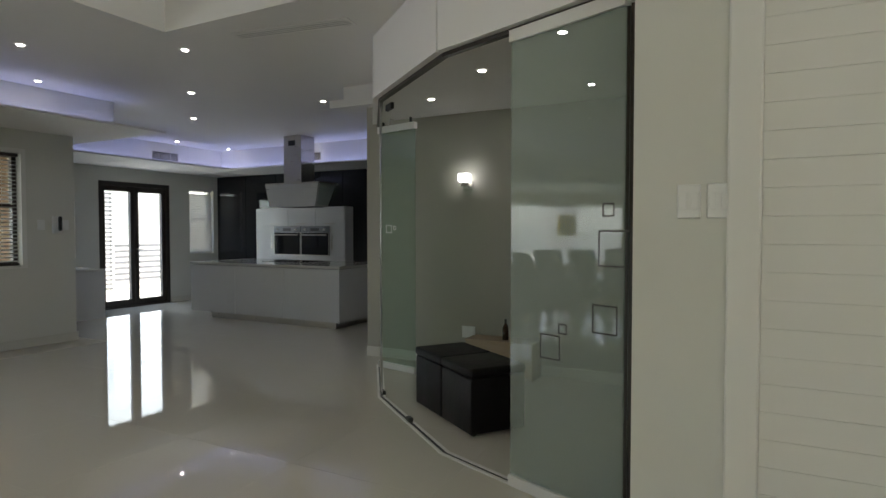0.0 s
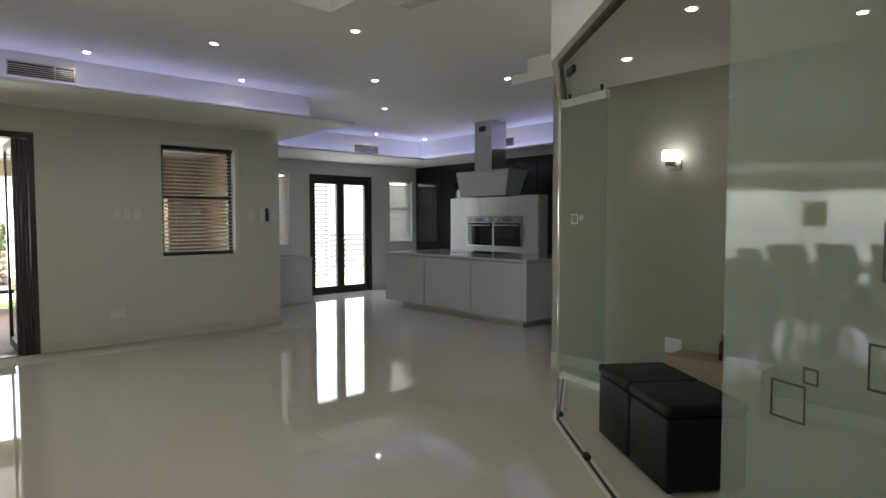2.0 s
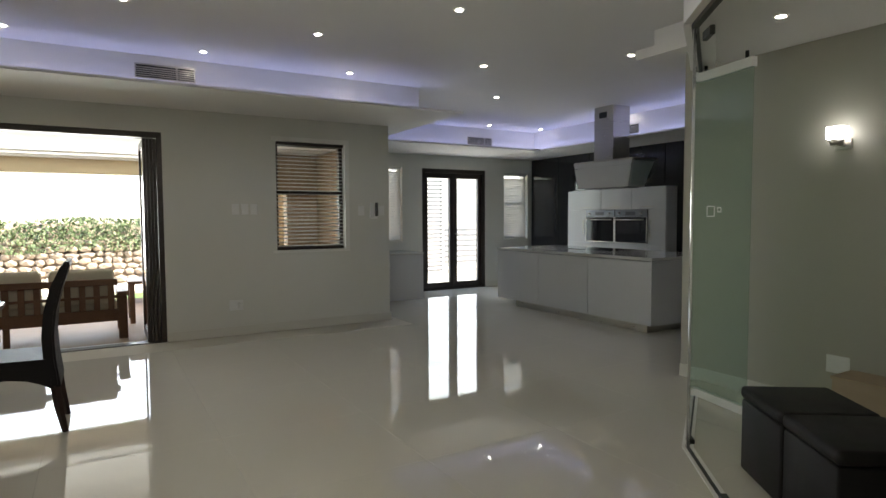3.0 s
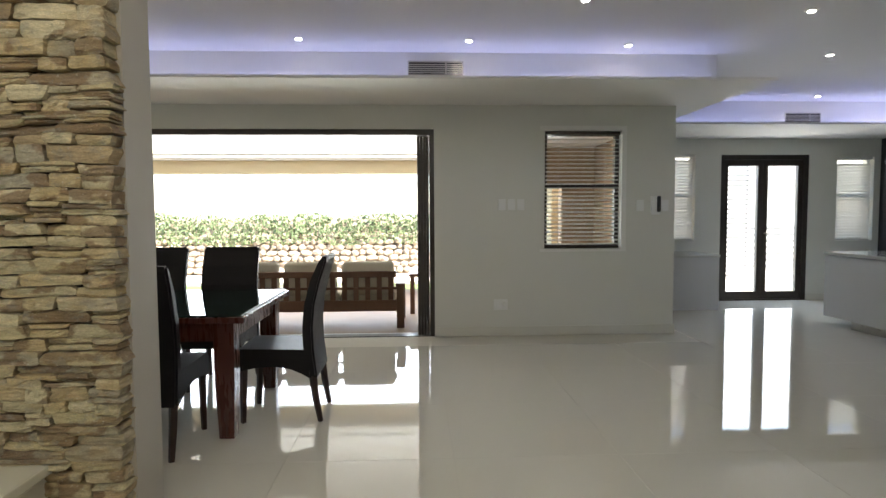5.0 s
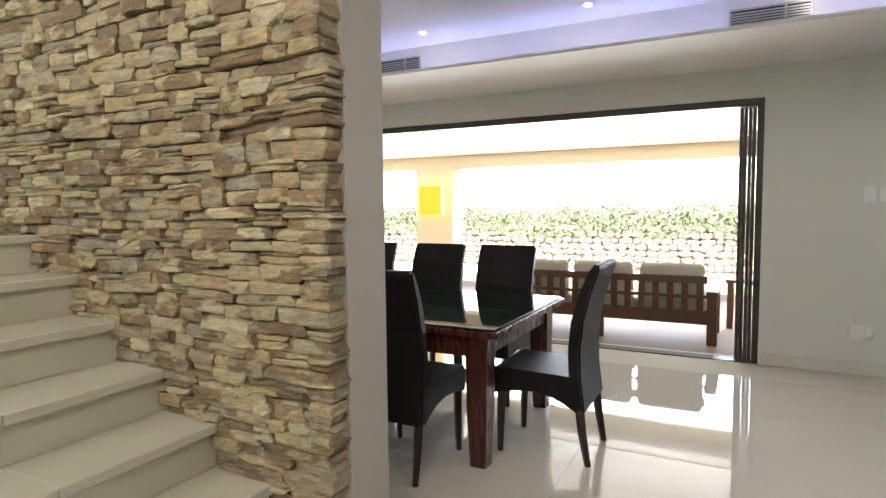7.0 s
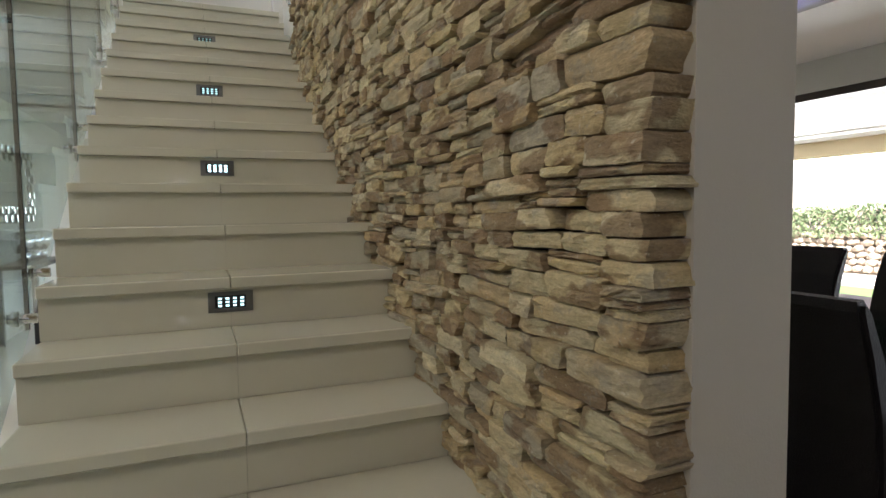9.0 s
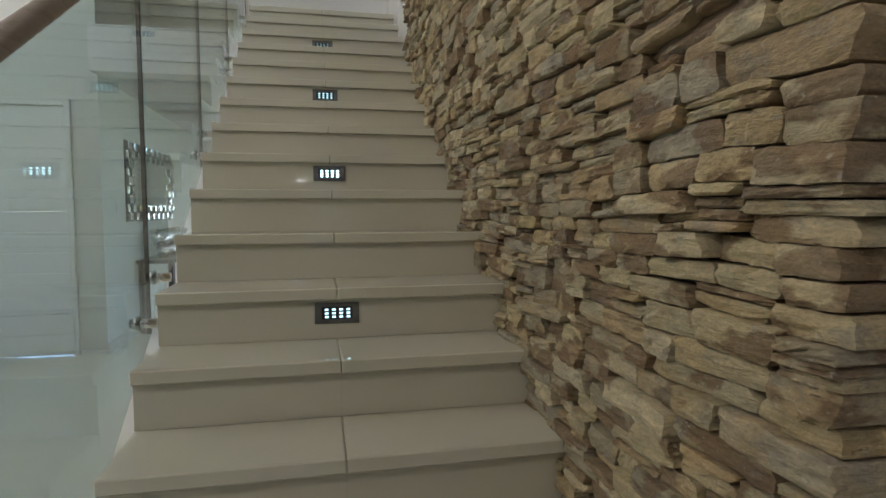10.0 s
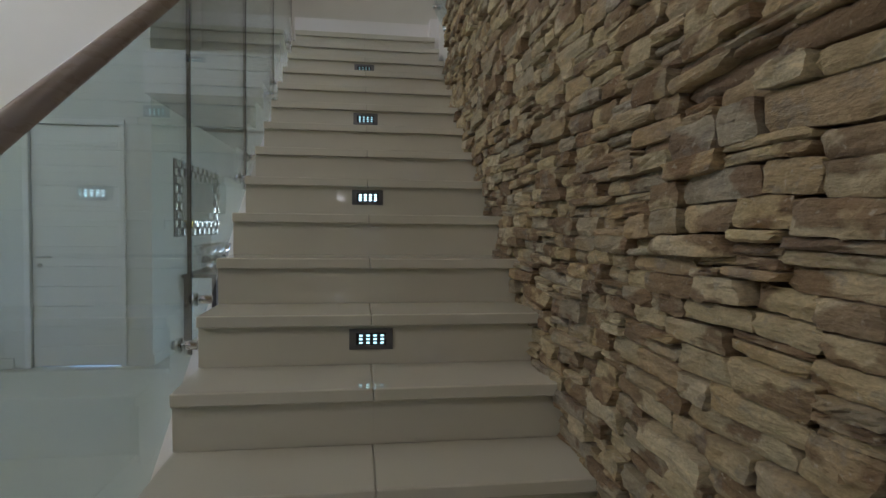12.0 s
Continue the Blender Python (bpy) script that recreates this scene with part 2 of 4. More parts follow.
def box(bm, x0, y0, z0, x1, y1, z1, bevel=0.0, seg=1):
    x0, x1, y0, y1, z0, z1 = min(x0, x1), max(x0, x1), min(y0, y1), max(y0, y1), min(z0, z1), max(z0, z1)
    v = [bm.verts.new(c) for c in ((x0, y0, z0), (x1, y0, z0), (x1, y1, z0), (x0, y1, z0), (x0, y0, z1), (x1, y0, z1), (x1, y1, z1), (x0, y1, z1))]
    f = [bm.faces.new([v[i] for i in q]) for q in ((0, 3, 2, 1), (4, 5, 6, 7), (0, 1, 5, 4), (1, 2, 6, 5), (2, 3, 7, 6), (3, 0, 4, 7))]
    if bevel:
        es = {e for q in f for e in q.edges}
        bmesh.ops.bevel(bm, geom=list(es), offset=bevel, segments=seg, affect="EDGES", profile=0.5)
    return v


def rod(bm, a, b, r0, r1=None, seg=12):
    a, b = Vector(a), Vector(b)
    r1 = r0 if r1 is None else r1
    q = (b - a).to_track_quat("Z", "Y")
    ring = lambda c, r: [bm.verts.new(c + q @ Vector((r * math.cos(k * math.tau / seg), r * math.sin(k * math.tau / seg), 0))) for k in range(seg)]
    A, B = ring(a, r0), ring(b, r1)
    for k in range(seg):
        bm.faces.new((A[k], A[(k + 1) % seg], B[(k + 1) % seg], B[k]))
    bm.faces.new(A[::-1])
    bm.faces.new(B)


def prism(bm, pts, z0, z1):
    """A solid with the outline pts (counter-clockwise in plan) between two heights."""
    A, B = [bm.verts.new((x, y, z0)) for x, y in pts], [bm.verts.new((x, y, z1)) for x, y in pts]
    n = len(pts)
    for k in range(n):
        bm.faces.new((A[k], A[(k + 1) % n], B[(k + 1) % n], B[k]))
    bm.faces.new(A[::-1])
    bm.faces.new(B)


def profile_x(bm, pts, x0, x1):
    """A solid with the outline pts (y, z) swept from x0 to x1."""
    A, B = [bm.verts.new((x0, y, z)) for y, z in pts], [bm.verts.new((x1, y, z)) for y, z in pts]
    n = len(pts)
    for k in range(n):
        bm.faces.new((A[k], A[(k + 1) % n], B[(k + 1) % n], B[k]))
    bm.faces.new(A[::-1])
    bm.faces.new(B)
    bmesh.ops.recalc_face_normals(bm, faces=bm.faces[:])


def part(name, bm, material, parent=None, label="", smooth=False):
    me = bpy.data.meshes.new(name)
    bmesh.ops.recalc_face_normals(bm, faces=bm.faces[:])
    bm.to_mesh(me)
    bm.free()
    me.materials.append(material)
    if smooth:
        for q in me.polygons:
            q.use_smooth = True
    ob = new(name, me)
    ob.parent = parent
    if label:
        ob["label"] = label
    return ob


def boxes(*rows, bevel=0.0, seg=1):
    bm = bmesh.new()
    for r in rows:
        box(bm, *r, bevel=bevel, seg=seg)
    return bm


def thing(name, x, y, z, rz, label, category, group="", kind=""):
    e = new(name)
    e.matrix_world = pose(x, y, z, 0, 0, rz)
    e.empty_display_size = 0.1
    return tagged(e, label, category, group, kind)


def struct(name, bm, material, label, category="wall"):
    return tagged(part(name, bm, material), label, category, "", "structure")


def wall_x(x0, x1, y0, y1, z0, z1, holes):
    """A wall across x, from y0 to y1; holes are (ya, yb, za, zb)."""
    bm = bmesh.new()
    ys = sorted({y0, y1, *[h[0] for h in holes], *[h[1] for h in holes]})
    for a, b in zip(ys, ys[1:]):
        cut = sorted((h[2], h[3]) for h in holes if h[0] < (a + b) / 2 < h[1])
        z = z0
        for c, d in cut:
            if c > z + 1e-4:
                box(bm, x0, a, z, x1, b, c)
            z = d
        if z < z1 - 1e-4:
            box(bm, x0, a, z, x1, b, z1)
    return bm


# ---- the large structure ----
CEIL, SOFFIT, LIP = 2.82, 2.45, 2.475
KSOFFIT, KLIP = 2.39, 2.415
UP = 5.6
KW, KN = -8.55, 8.36
DW = -6.3

struct("wall_west", wall_x(DW - 0.25, DW, -4.2, 4.09, 0, CEIL + 0.2, [(-3.2, 1.5, -0.02, 2.2), (2.675, 3.505, 0.93, 2.185)]), M_WALL, "pale grey painted dining room wall beside the folding doors")
struct("wall_kitchen_return", boxes((KW - 0.25, 3.95, 0, DW - 0.25, 4.09, CEIL + 0.2)), M_WALL, "pale grey painted return wall behind the kitchen")
struct("wall_kitchen_west", wall_x(KW - 0.25, KW, 4.09, KN + 0.25, 0, CEIL + 0.2, [(4.55, 5.4, 0.895, 2.165), (5.785, 7.115, -0.02, 2.155), (7.54, 8.11, 0.885, 2.125)]), M_WALL, "pale grey painted kitchen wall with a glazed door")
struct("wall_kitchen_north", boxes((KW, KN, 0, -1.8, KN + 0.25, CEIL + 0.2)), M_WALL, "pale painted kitchen end wall")
struct("wall_kitchen_east", boxes((-1.8, 5.15, 0, -1.6, KN + 0.25, CEIL + 0.2)), M_WALL, "pale painted kitchen side wall")
struct("wall_dining_south", boxes((DW, -4.2, 0, -2.70, -4.0, CEIL + 0.2)), M_WALL, "pale painted end wall of the dining room")
struct("wall_stair", boxes((-2.70, -3.42, 0, -2.46, 0.168, UP), (-2.69, -4.4, 0, -2.46, -3.42, 2.7)), M_SHADEDTAUPE, "taupe plastered wall end beside the stone cladding, colour darkened for shadow")
struct("wall_sconce", boxes((-2.65, 5.0, 0, 3.2, 5.15, CEIL + 0.2)), M_DIMBEIGE, "beige green back wall of the glass room, colour darkened for shade")
# The high opening, z 3.2 to 5.0, is added unseen for the stair lamp.
struct("wall_entry", boxes((0.575, 2.04, 0, 0.875, 2.75, UP), (0.875, 2.04, 2.36, 3.2, 2.75, 3.2), (0.875, 2.04, 5.0, 3.2, 2.75, UP), (0.875, 2.04, 3.2, 1.0, 2.75, 5.0), (3.0, 2.04, 3.2, 3.2, 2.75, 5.0), (1.925, 2.04, 0, 3.2, 2.75, 2.36)), M_WALL, "pale painted wall with light switches beside a door")
# The upper opening is added out of view for the landing lamp.
struct("wall_east", wall_x(3.2, 3.4, -10.2, 5.3, 0, UP, [(-3.5, -0.3, 3.7, 5.1), (-4.9, -3.2, 0.9, 2.3)]), M_WALL, "pale painted outer wall of the stair hall")
struct("wall_hall_south", boxes((0.19, -5.35, 0, 0.42, -5.15, UP), (0.42, -5.35, 2.33, 1.30, -5.15, UP), (1.30, -5.35, 0, 3.2, -5.15, UP)), M_WALL, "pale painted hall wall around a white door")
struct("wall_passage", boxes((0.19, -10.2, 0, 0.34, -5.35, 2.55)), M_WALL, "pale painted passage wall that carries a mirror")
struct("wall_passage_end", boxes((-2.78, -10.4, 0, 0.19, -10.2, 2.55)), M_WALL, "pale painted end of the passage")
struct("wall_landing_side", boxes((0.19, -7.2, 2.95, 0.34, -5.35, UP)), M_WALL, "pale painted side wall of the upper landing")
struct("wall_landing", boxes((-3.4, -7.2, 2.55, 0.19, -7.0, UP)), M_WALL, "pale painted wall of the upper landing")

struct("upper_floor_slab", boxes((-2.36, -7.0, 2.91, -1.19, -4.56, 3.176), (-1.19, -10.2, 2.55, 0.19, -4.95, 2.95), (-5.0, -7.0, 2.91, -2.36, -4.4, 3.176), (-2.36, -10.2, 2.55, -1.19, -7.0, 2.91)), M_CEIL, "white edge of the upper floor above the passage", "floor")

# ceilings
OX, OY = -3.0, 2.87
bm = boxes((KW, OY, CEIL, -0.55, KN, CEIL + 0.2), (DW, -4.2, CEIL, OX, OY, CEIL + 0.2), (OX, -4.2, CEIL, -2.69, 0.2, CEIL + 0.2), (KW, 4.09, CEIL + 0.002, DW, OY, CEIL + 0.2))
struct("ceiling", bm, M_CEIL, "white plastered ceiling with recessed downlights", "ceiling")
struct("ceiling_void", boxes((-5.2, -10.4, UP, 3.4, OY + 2.2, UP + 0.2)), M_CEIL, "white ceiling high above the stair hall", "ceiling")
struct("void_wall_west", boxes((OX - 0.15, -4.4, CEIL + 0.2, OX, OY, UP), (OX - 0.15, -7.2, 3.176, OX, -4.4, UP)), M_CEIL, "white wall above the ceiling opening")
struct("void_wall_north", boxes((OX - 0.15, OY, CEIL + 0.2, -0.6, OY + 0.15, UP)), M_CEIL, "white wall above the ceiling opening")
struct("bulkhead_dining", boxes((DW, -4.0, SOFFIT, -5.1, 4.45, LIP), (DW, -4.0, LIP, -5.68, 4.09, CEIL), (KW, 4.09, SOFFIT, DW, 4.45, LIP), (KW, 4.09, LIP, -5.68, 4.2, CEIL)), M_CEIL, "white dropped ceiling edge with a lit cove", "ceiling")
struct("bulkhead_kitchen", boxes((KW, 4.45, KSOFFIT, -7.15, KN, KLIP), (KW, 4.45, KLIP, -7.97, KN, CEIL), (-7.15, 7.25, KSOFFIT, -1.8, KN, KLIP), (-7.97, 7.8, KLIP, -1.8, KN, CEIL)), M_CEIL, "white dropped ceiling edge round the kitchen", "ceiling")

# cove lights behind the lips
for rows in ([(-5.66, -4.0, LIP + 0.01, -5.62, 4.2, LIP + 0.03)], [(-7.95, 4.6, KLIP + 0.01, -7.89, 7.7, KLIP + 0.03), (-7.85, 7.72, KLIP + 0.01, -1.85, 7.78, KLIP + 0.03)]):
    tagged(part("cove_light", boxes(*rows), M_COVE), "violet-blue strip light lying in the ceiling cove", "cove light")

# glass room shell
C0, C1, C2, C3, CJ = (-2.27, 4.66), (-1.63, 3.738), (-0.64, 2.93), (-0.15, 2.745), (0.47, 2.49)


def offset(p, q, d):
    n = Vector((p[1] - q[1], q[0] - p[0])).normalized() * d
    return (p[0] + n.x, p[1] + n.y), (q[0] + n.x, q[1] + n.y)


def strip(bm, p, q, d0, d1, z0, z1):
    a, b = offset(p, q, d0)
    c, d = offset(p, q, d1)
    prism(bm, [a, b, d, c], z0, z1)


bm = bmesh.new()
for p, q in ((C0, C1), (C1, C2)):
    strip(bm, p, q, -0.06, 0.1, 2.35, CEIL)
for p, q in ((C2, C3), (C3, CJ)):
    strip(bm, p, q, -0.06, 0.1, 2.35, UP)
box(bm, -3.02, 4.85, 2.61, -2.2, 5.0, 2.69)
box(bm, -2.86, 4.88, 2.69, -2.2, 5.0, CEIL)
box(bm, -3.02, 5.0, 2.61, -2.65, 5.45, 2.69)
box(bm, -2.86, 5.0, 2.69, -2.65, 5.45, CEIL)
struct("bulkhead_glass_room", bm, M_CEIL, "white bulkhead above the frameless glass screen", "ceiling")
bm = bmesh.new()
prism(bm, [C1, C2, C3, CJ, (3.2, 2.75), (3.2, 5.0), (-2.3, 5.0), C0], 2.45, 2.5)
struct("ceiling_glass_room", bm, M_CEIL, "white ceiling of the glass room with downlights", "ceiling")

# floor slab and ground
struct("floor", boxes((DW - 0.25, -10.4, -0.12, 3.4, KN + 0.25, -0.004), (KW - 0.25, 3.9, -0.12, DW - 0.25, KN + 0.25, -0.004)), M_GROUT, "cream polished porcelain tile floor", "floor")
struct("ground", boxes((-400, -400, -0.4, 400, 400, -0.15)), M_GRASS, "lawn around the house", "ground")
struct("patio_floor", boxes((-10.6, -8, -0.14, DW - 0.25, 3.9, -0.03)), M_PATIO, "tan paved patio outside the folding doors", "pavement")
M_PAVING = surface("pale_paving", (0.62, 0.58, 0.50), (0.55, 0.51, 0.44), 2.0, 0.8, 0.05, 0.3, 40)
struct("terrace", boxes((-14.3, -14, -0.15, -12.4, 3.9, -0.1)), M_PAVING, "pale paving strip below the rock bank", "pavement")
struct("courtyard_floor", boxes((-14, 3.9, -0.14, KW - 0.25, 14, -0.03)), M_PAVING, "pale paved courtyard outside the kitchen door", "pavement")
# Unseen slabs added to block the sun above the two added openings.
struct("added_sun_blocker", boxes((0.7, 2.75, 5.2, 3.4, 4.4, 5.35), (3.4, -3.9, 5.2, 4.2, 0.1, 5.35)), M_TAN, "unseen sun-blocking slabs over the added high openings", "roof")
struct("exterior_wall", boxes((-10.3, 3.9, -0.03, DW - 0.25, 3.947, 2.5), (-8.75, 2.5, -0.03, -8.55, 2.98, 2.27), (-8.75, 2.98, 1.72, -8.55, 3.42, 2.27), (-8.75, 2.98, -0.03, -8.55, 3.42, 0.72), (-8.75, 3.42, -0.03, -8.55, 3.9, 2.27)), M_BROWN, "tan painted outside wall of the patio", "wall")
struct("roof", boxes((KW - 0.3, -10.6, CEIL + 0.25, OX - 0.2, KN + 0.4, CEIL + 0.4), (OX - 0.2, OY + 0.2, CEIL + 0.25, 3.4, KN + 0.4, CEIL + 0.4)), M_TAN, "flat roof over the living rooms", "roof")

# ---- stairs ----
RISE, GO, NOSE1 = 0.1765, 0.283, 0.175
SX0, SX1 = -2.40, -1.215
stair = thing("staircase", -1.8, 0.175, 0, 0, "cream tiled staircase with thick nosings beside a stone wall", "staircase")
for k in range(1, 19):
    y, z = NOSE1 - GO * (k - 1), RISE * k
    lx, ly = -1.8, 0.175
    for half, (xa, xb) in enumerate(((SX0, -1.7882), (-1.7868, SX1))):
        wide = 1.2 if k == 18 else GO + 0.03
        t = part("tread", boxes((xa - lx, y - wide - ly, z - 0.04, xb - lx, y - ly, z), bevel=0.004), M_STEP, stair)
        part("riser", boxes((xa - lx, y - 0.05 - ly, z - RISE, xb - lx, y - 0.03 - ly, z - 0.04)), M_STEP, stair)
bm = bmesh.new()
pts = [(NOSE1 - 0.05 - 0.175, 0)]
for k in range(1, 18):
    y = NOSE1 - GO * (k - 1) - 0.05 - 0.175
    pts += [(y, RISE * k - 0.041), (y - GO, RISE * k - 0.041)]
pts += [(pts[-1][0], RISE * 17 - 0.3), (pts[0][0] - 0.35, 0)]
profile_x(bm, pts, SX0 + 1.8, SX1 + 1.8 - 0.004)
part("stringer", bm, M_STEP, stair)


def step_light(k):
    y, z = NOSE1 - GO * (k - 1) - 0.03, RISE * k
    o = thing("step_light", -1.787, y, z - 0.125, 0, "small steel step light with a lit grid of white LEDs", "step light", "lights in the stair risers")
    part("frame", boxes((-0.075, 0, 0.0, 0.075, 0.006, 0.014), (-0.075, 0, 0.058, 0.075, 0.006, 0.072), (-0.075, 0, 0.014, -0.052, 0.006, 0.058), (0.052, 0, 0.014, 0.075, 0.006, 0.058)), M_FRAME, o)
    part("plate", boxes((-0.052, -0.004, 0.014, 0.052, 0.001, 0.058)), M_BLACK, o)
    for c in range(4):
        for r in range(3):
            part("led", boxes((-0.044 + c * 0.0245, 0.001, 0.0195 + r * 0.0125, -0.043 + c * 0.0245 + 0.0105, 0.003, 0.0195 + r * 0.0125 + 0.0065)), M_STEPLED[k], o)


for k in (6, 9, 12, 15):
    step_light(k)

# glass balustrade
bal = thing("stair_balustrade", -1.205, -1.3, 0, 0, "frameless green-edged glass stair balustrade with a wooden handrail", "balustrade")
LINE = lambda y: 0.17 - (y - 0.175) * RISE / GO
for ya, yb in ((-1.36, 0.12), (-2.38, -1.385), (-3.40, -2.405), (-4.5, -3.425)):
    bm = bmesh.new()
    pts = [(yb + 1.3, LINE(yb) - 0.22), (ya + 1.3, LINE(ya) - 0.22), (ya + 1.3, LINE(ya) + 1.02), (yb + 1.3, LINE(yb) + 1.02)]
    profile_x(bm, pts, 0.035, 0.047)
    g = part("glass_panel", bm, M_BALGLASS, bal)
    g.visible_shadow = False
    bm = bmesh.new()
    box(bm, 0.034, ya + 1.3 - 0.004, LINE(ya) - 0.22, 0.048, ya + 1.3 - 0.001, LINE(ya) + 1.02)
    part("glass_edge", bm, M_BRONZE, g, "dark green glass edge")
    for yy in (ya + 0.08, yb - 0.1):
        bm = bmesh.new()
        rod(bm, (-0.005, yy + 1.3, LINE(yy) - 0.12), (0.075, yy + 1.3, LINE(yy) - 0.12), 0.016)
        rod(bm, (0.047, yy + 1.3, LINE(yy) - 0.12), (0.062, yy + 1.3, LINE(yy) - 0.12), 0.025)
        part("standoff", bm, M_CHROME, bal, "chrome standoff bolt", True)
bm = bmesh.new()
rod(bm, (0.04, 0.25 + 1.3, LINE(0.25) + 1.055), (0.04, -4.5 + 1.3, LINE(-4.5) + 1.055), 0.025, seg=20)
part("handrail", bm, M_RAILWOOD, bal, "brown polished wooden handrail", True)

ub = thing("landing_balustrade", -2.5, -4.0, 0, 0, "glass balustrade on a white kerb beside the top steps", "balustrade")
bm = bmesh.new()
profile_x(bm, [(-0.56, 2.7), (0.575, 2.7), (0.575, LINE(-3.425) + 0.3), (-0.5, LINE(-4.5) + 0.3)], -0.1, 0.06)
part("kerb", bm, M_TRIM, ub, "white sloping kerb")
bm = bmesh.new()
profile_x(bm, [(-0.5, LINE(-4.5) + 0.2), (0.5, LINE(-3.5) + 0.2), (0.5, LINE(-3.5) + 1.1), (-0.5, LINE(-4.5) + 1.1)], 0.075, 0.087)
part("glass_panel", bm, M_BALGLASS, ub).visible_shadow = False
for yy in (-0.35, 0.3):
    bm = bmesh.new()
    rod(bm, (0.055, yy, LINE(yy - 4.0) + 0.27), (0.12, yy, LINE(yy - 4.0) + 0.27), 0.02)
    part("standoff", bm, M_CHROME, ub, "chrome standoff bolt", True)

# ---- folding doors ----
bif = thing("folding_door", DW - 0.12, 1.5, 0, 0, "dark bronze aluminium folding doors stacked open", "folding door")
part("door_frame", boxes((-0.06, -4.7, 2.14, 0.1, 0, 2.2), (-0.06, -0.05, 0, 0.1, 0, 2.14), (-0.06, -4.7, 0, 0.1, -4.65, 2.14), (-0.05, -4.65, -0.02, 0.09, -0.05, 0.004)), M_BRONZE, bif)
for k in range(4):
    a = -0.055 - 0.032 * k
    leaf = part("door_leaf", boxes((-0.62, a - 0.028, 0.01, -0.55, a, 2.13), (-0.0, a - 0.028, 0.01, 0.07, a, 2.13), (-0.55, a - 0.028, 2.06, 0, a, 2.13), (-0.55, a - 0.028, 0.01, 0, a, 0.1)), M_BRONZE, bif)
    part("pane", boxes((-0.55, a - 0.018, 0.1, 0, a - 0.011, 2.06)), M_WINDOW, leaf).visible_shadow = False
    part("hinge", boxes((0.07, a - 0.022, 0.25, 0.082, a - 0.006, 0.36), (0.07, a - 0.022, 1.05, 0.082, a - 0.006, 1.16), (0.07, a - 0.022, 1.85, 0.082, a - 0.006, 1.96)), M_BRONZE, leaf)


def blind_window(name, x, ya, yb, za, zb, lit, label):
    """A dark framed window in a wall across x, with a venetian blind on its inner side."""
    w = thing(name, x - 0.12, (ya + yb) / 2, za, 0, label, "window", "", "structure")
    h, b = (yb - ya) / 2, zb - za
    part("window_frame", boxes((-0.03, -h, 0, 0.03, -h + 0.045, b), (-0.03, h - 0.045, 0, 0.03, h, b), (-0.03, -h + 0.045, 0, 0.03, h - 0.045, 0.045), (-0.03, -h + 0.045, b - 0.045, 0.03, h - 0.045, b), (-0.03, -h + 0.045, b * 0.52, 0.03, h - 0.045, b * 0.52 + 0.05)), M_BRONZE if lit else M_TRIM, w)
    for za2, zb2 in ((0.045, b * 0.52), (b * 0.52 + 0.05, b - 0.045)):
        part("pane", boxes((-0.004, -h + 0.045, za2, 0.004, h - 0.045, zb2)), M_WINDOW, w).visible_shadow = False
    bl = thing("venetian_blind", x - 0.05, (ya + yb) / 2, za, 0, "white venetian blind with open slats in a window", "blind")
    part("head_rail", boxes((-0.025, -h + 0.01, b - 0.04, 0.03, h - 0.01, b - 0.004), bevel=0.003), M_BRONZE if lit else M_BLIND, bl)
    n = int((b - 0.08) / 0.043)
    me = None
    for k in range(n):
        z = 0.05 + k * 0.043
        if me is None:
            bm = bmesh.new()
            tilt = 0.25 if lit else 0.95
            dx, dz = 0.024 * math.cos(tilt), 0.024 * math.sin(tilt)
            v = [bm.verts.new(c) for c in ((-dx, -h + 0.015, dz), (0, -h + 0.015, 0.003), (dx, -h + 0.015, -dz), (dx, h - 0.015, -dz), (0, h - 0.015, 0.003), (-dx, h - 0.015, dz))]
            u = [bm.verts.new(q.co + Vector((0, 0, -0.002))) for q in v]
            for q in ((0, 1, 4, 5), (1, 2, 3, 4)):
                bm.faces.new([v[i] for i in q])
                bm.faces.new([u[i] for i in q[::-1]])
            for q in ((0, 1), (1, 2), (2, 3), (3, 4), (4, 5), (5, 0)):
                bm.faces.new((v[q[1]], v[q[0]], u[q[0]], u[q[1]]))
            s = part("slat", bm, M_BLIND, bl)
            me = s.data
        else:
            s = new("slat", me)
            s.parent = bl
        s.location = (0, 0, z)
    part("bottom_rail", boxes((-0.022, -h + 0.012, 0.008, 0.022, h - 0.012, 0.028), bevel=0.003), M_BRONZE if lit else M_BLIND, bl)
    bm = bmesh.new()
    for yy in (-h * 0.6, h * 0.6):
        rod(bm, (0.0, yy, 0.02), (0.0, yy, b - 0.03), 0.0012, seg=5)
    part("cord", bm, M_BLIND, bl)


blind_window("window_1", DW, 2.675, 3.505, 0.93, 2.185, True, "dark framed window with a white venetian blind")
blind_window("window_2", KW, 4.55, 5.4, 0.895, 2.165, False, "kitchen window with a closed white blind")
blind_window("window_3", KW, 7.54, 8.11, 0.885, 2.125, False, "narrow kitchen window with a white blind")
tagged(part("window_reveal", boxes((DW - 0.002, 2.625, 2.185, DW + 0.012, 3.555, 2.235), (DW - 0.002, 3.505, 0.93, DW + 0.012, 3.555, 2.185), (DW - 0.002, 2.625, 0.9, DW + 0.016, 3.555, 0.93)), M_TRIM), "white plaster trim round the window", "trim", "", "structure")

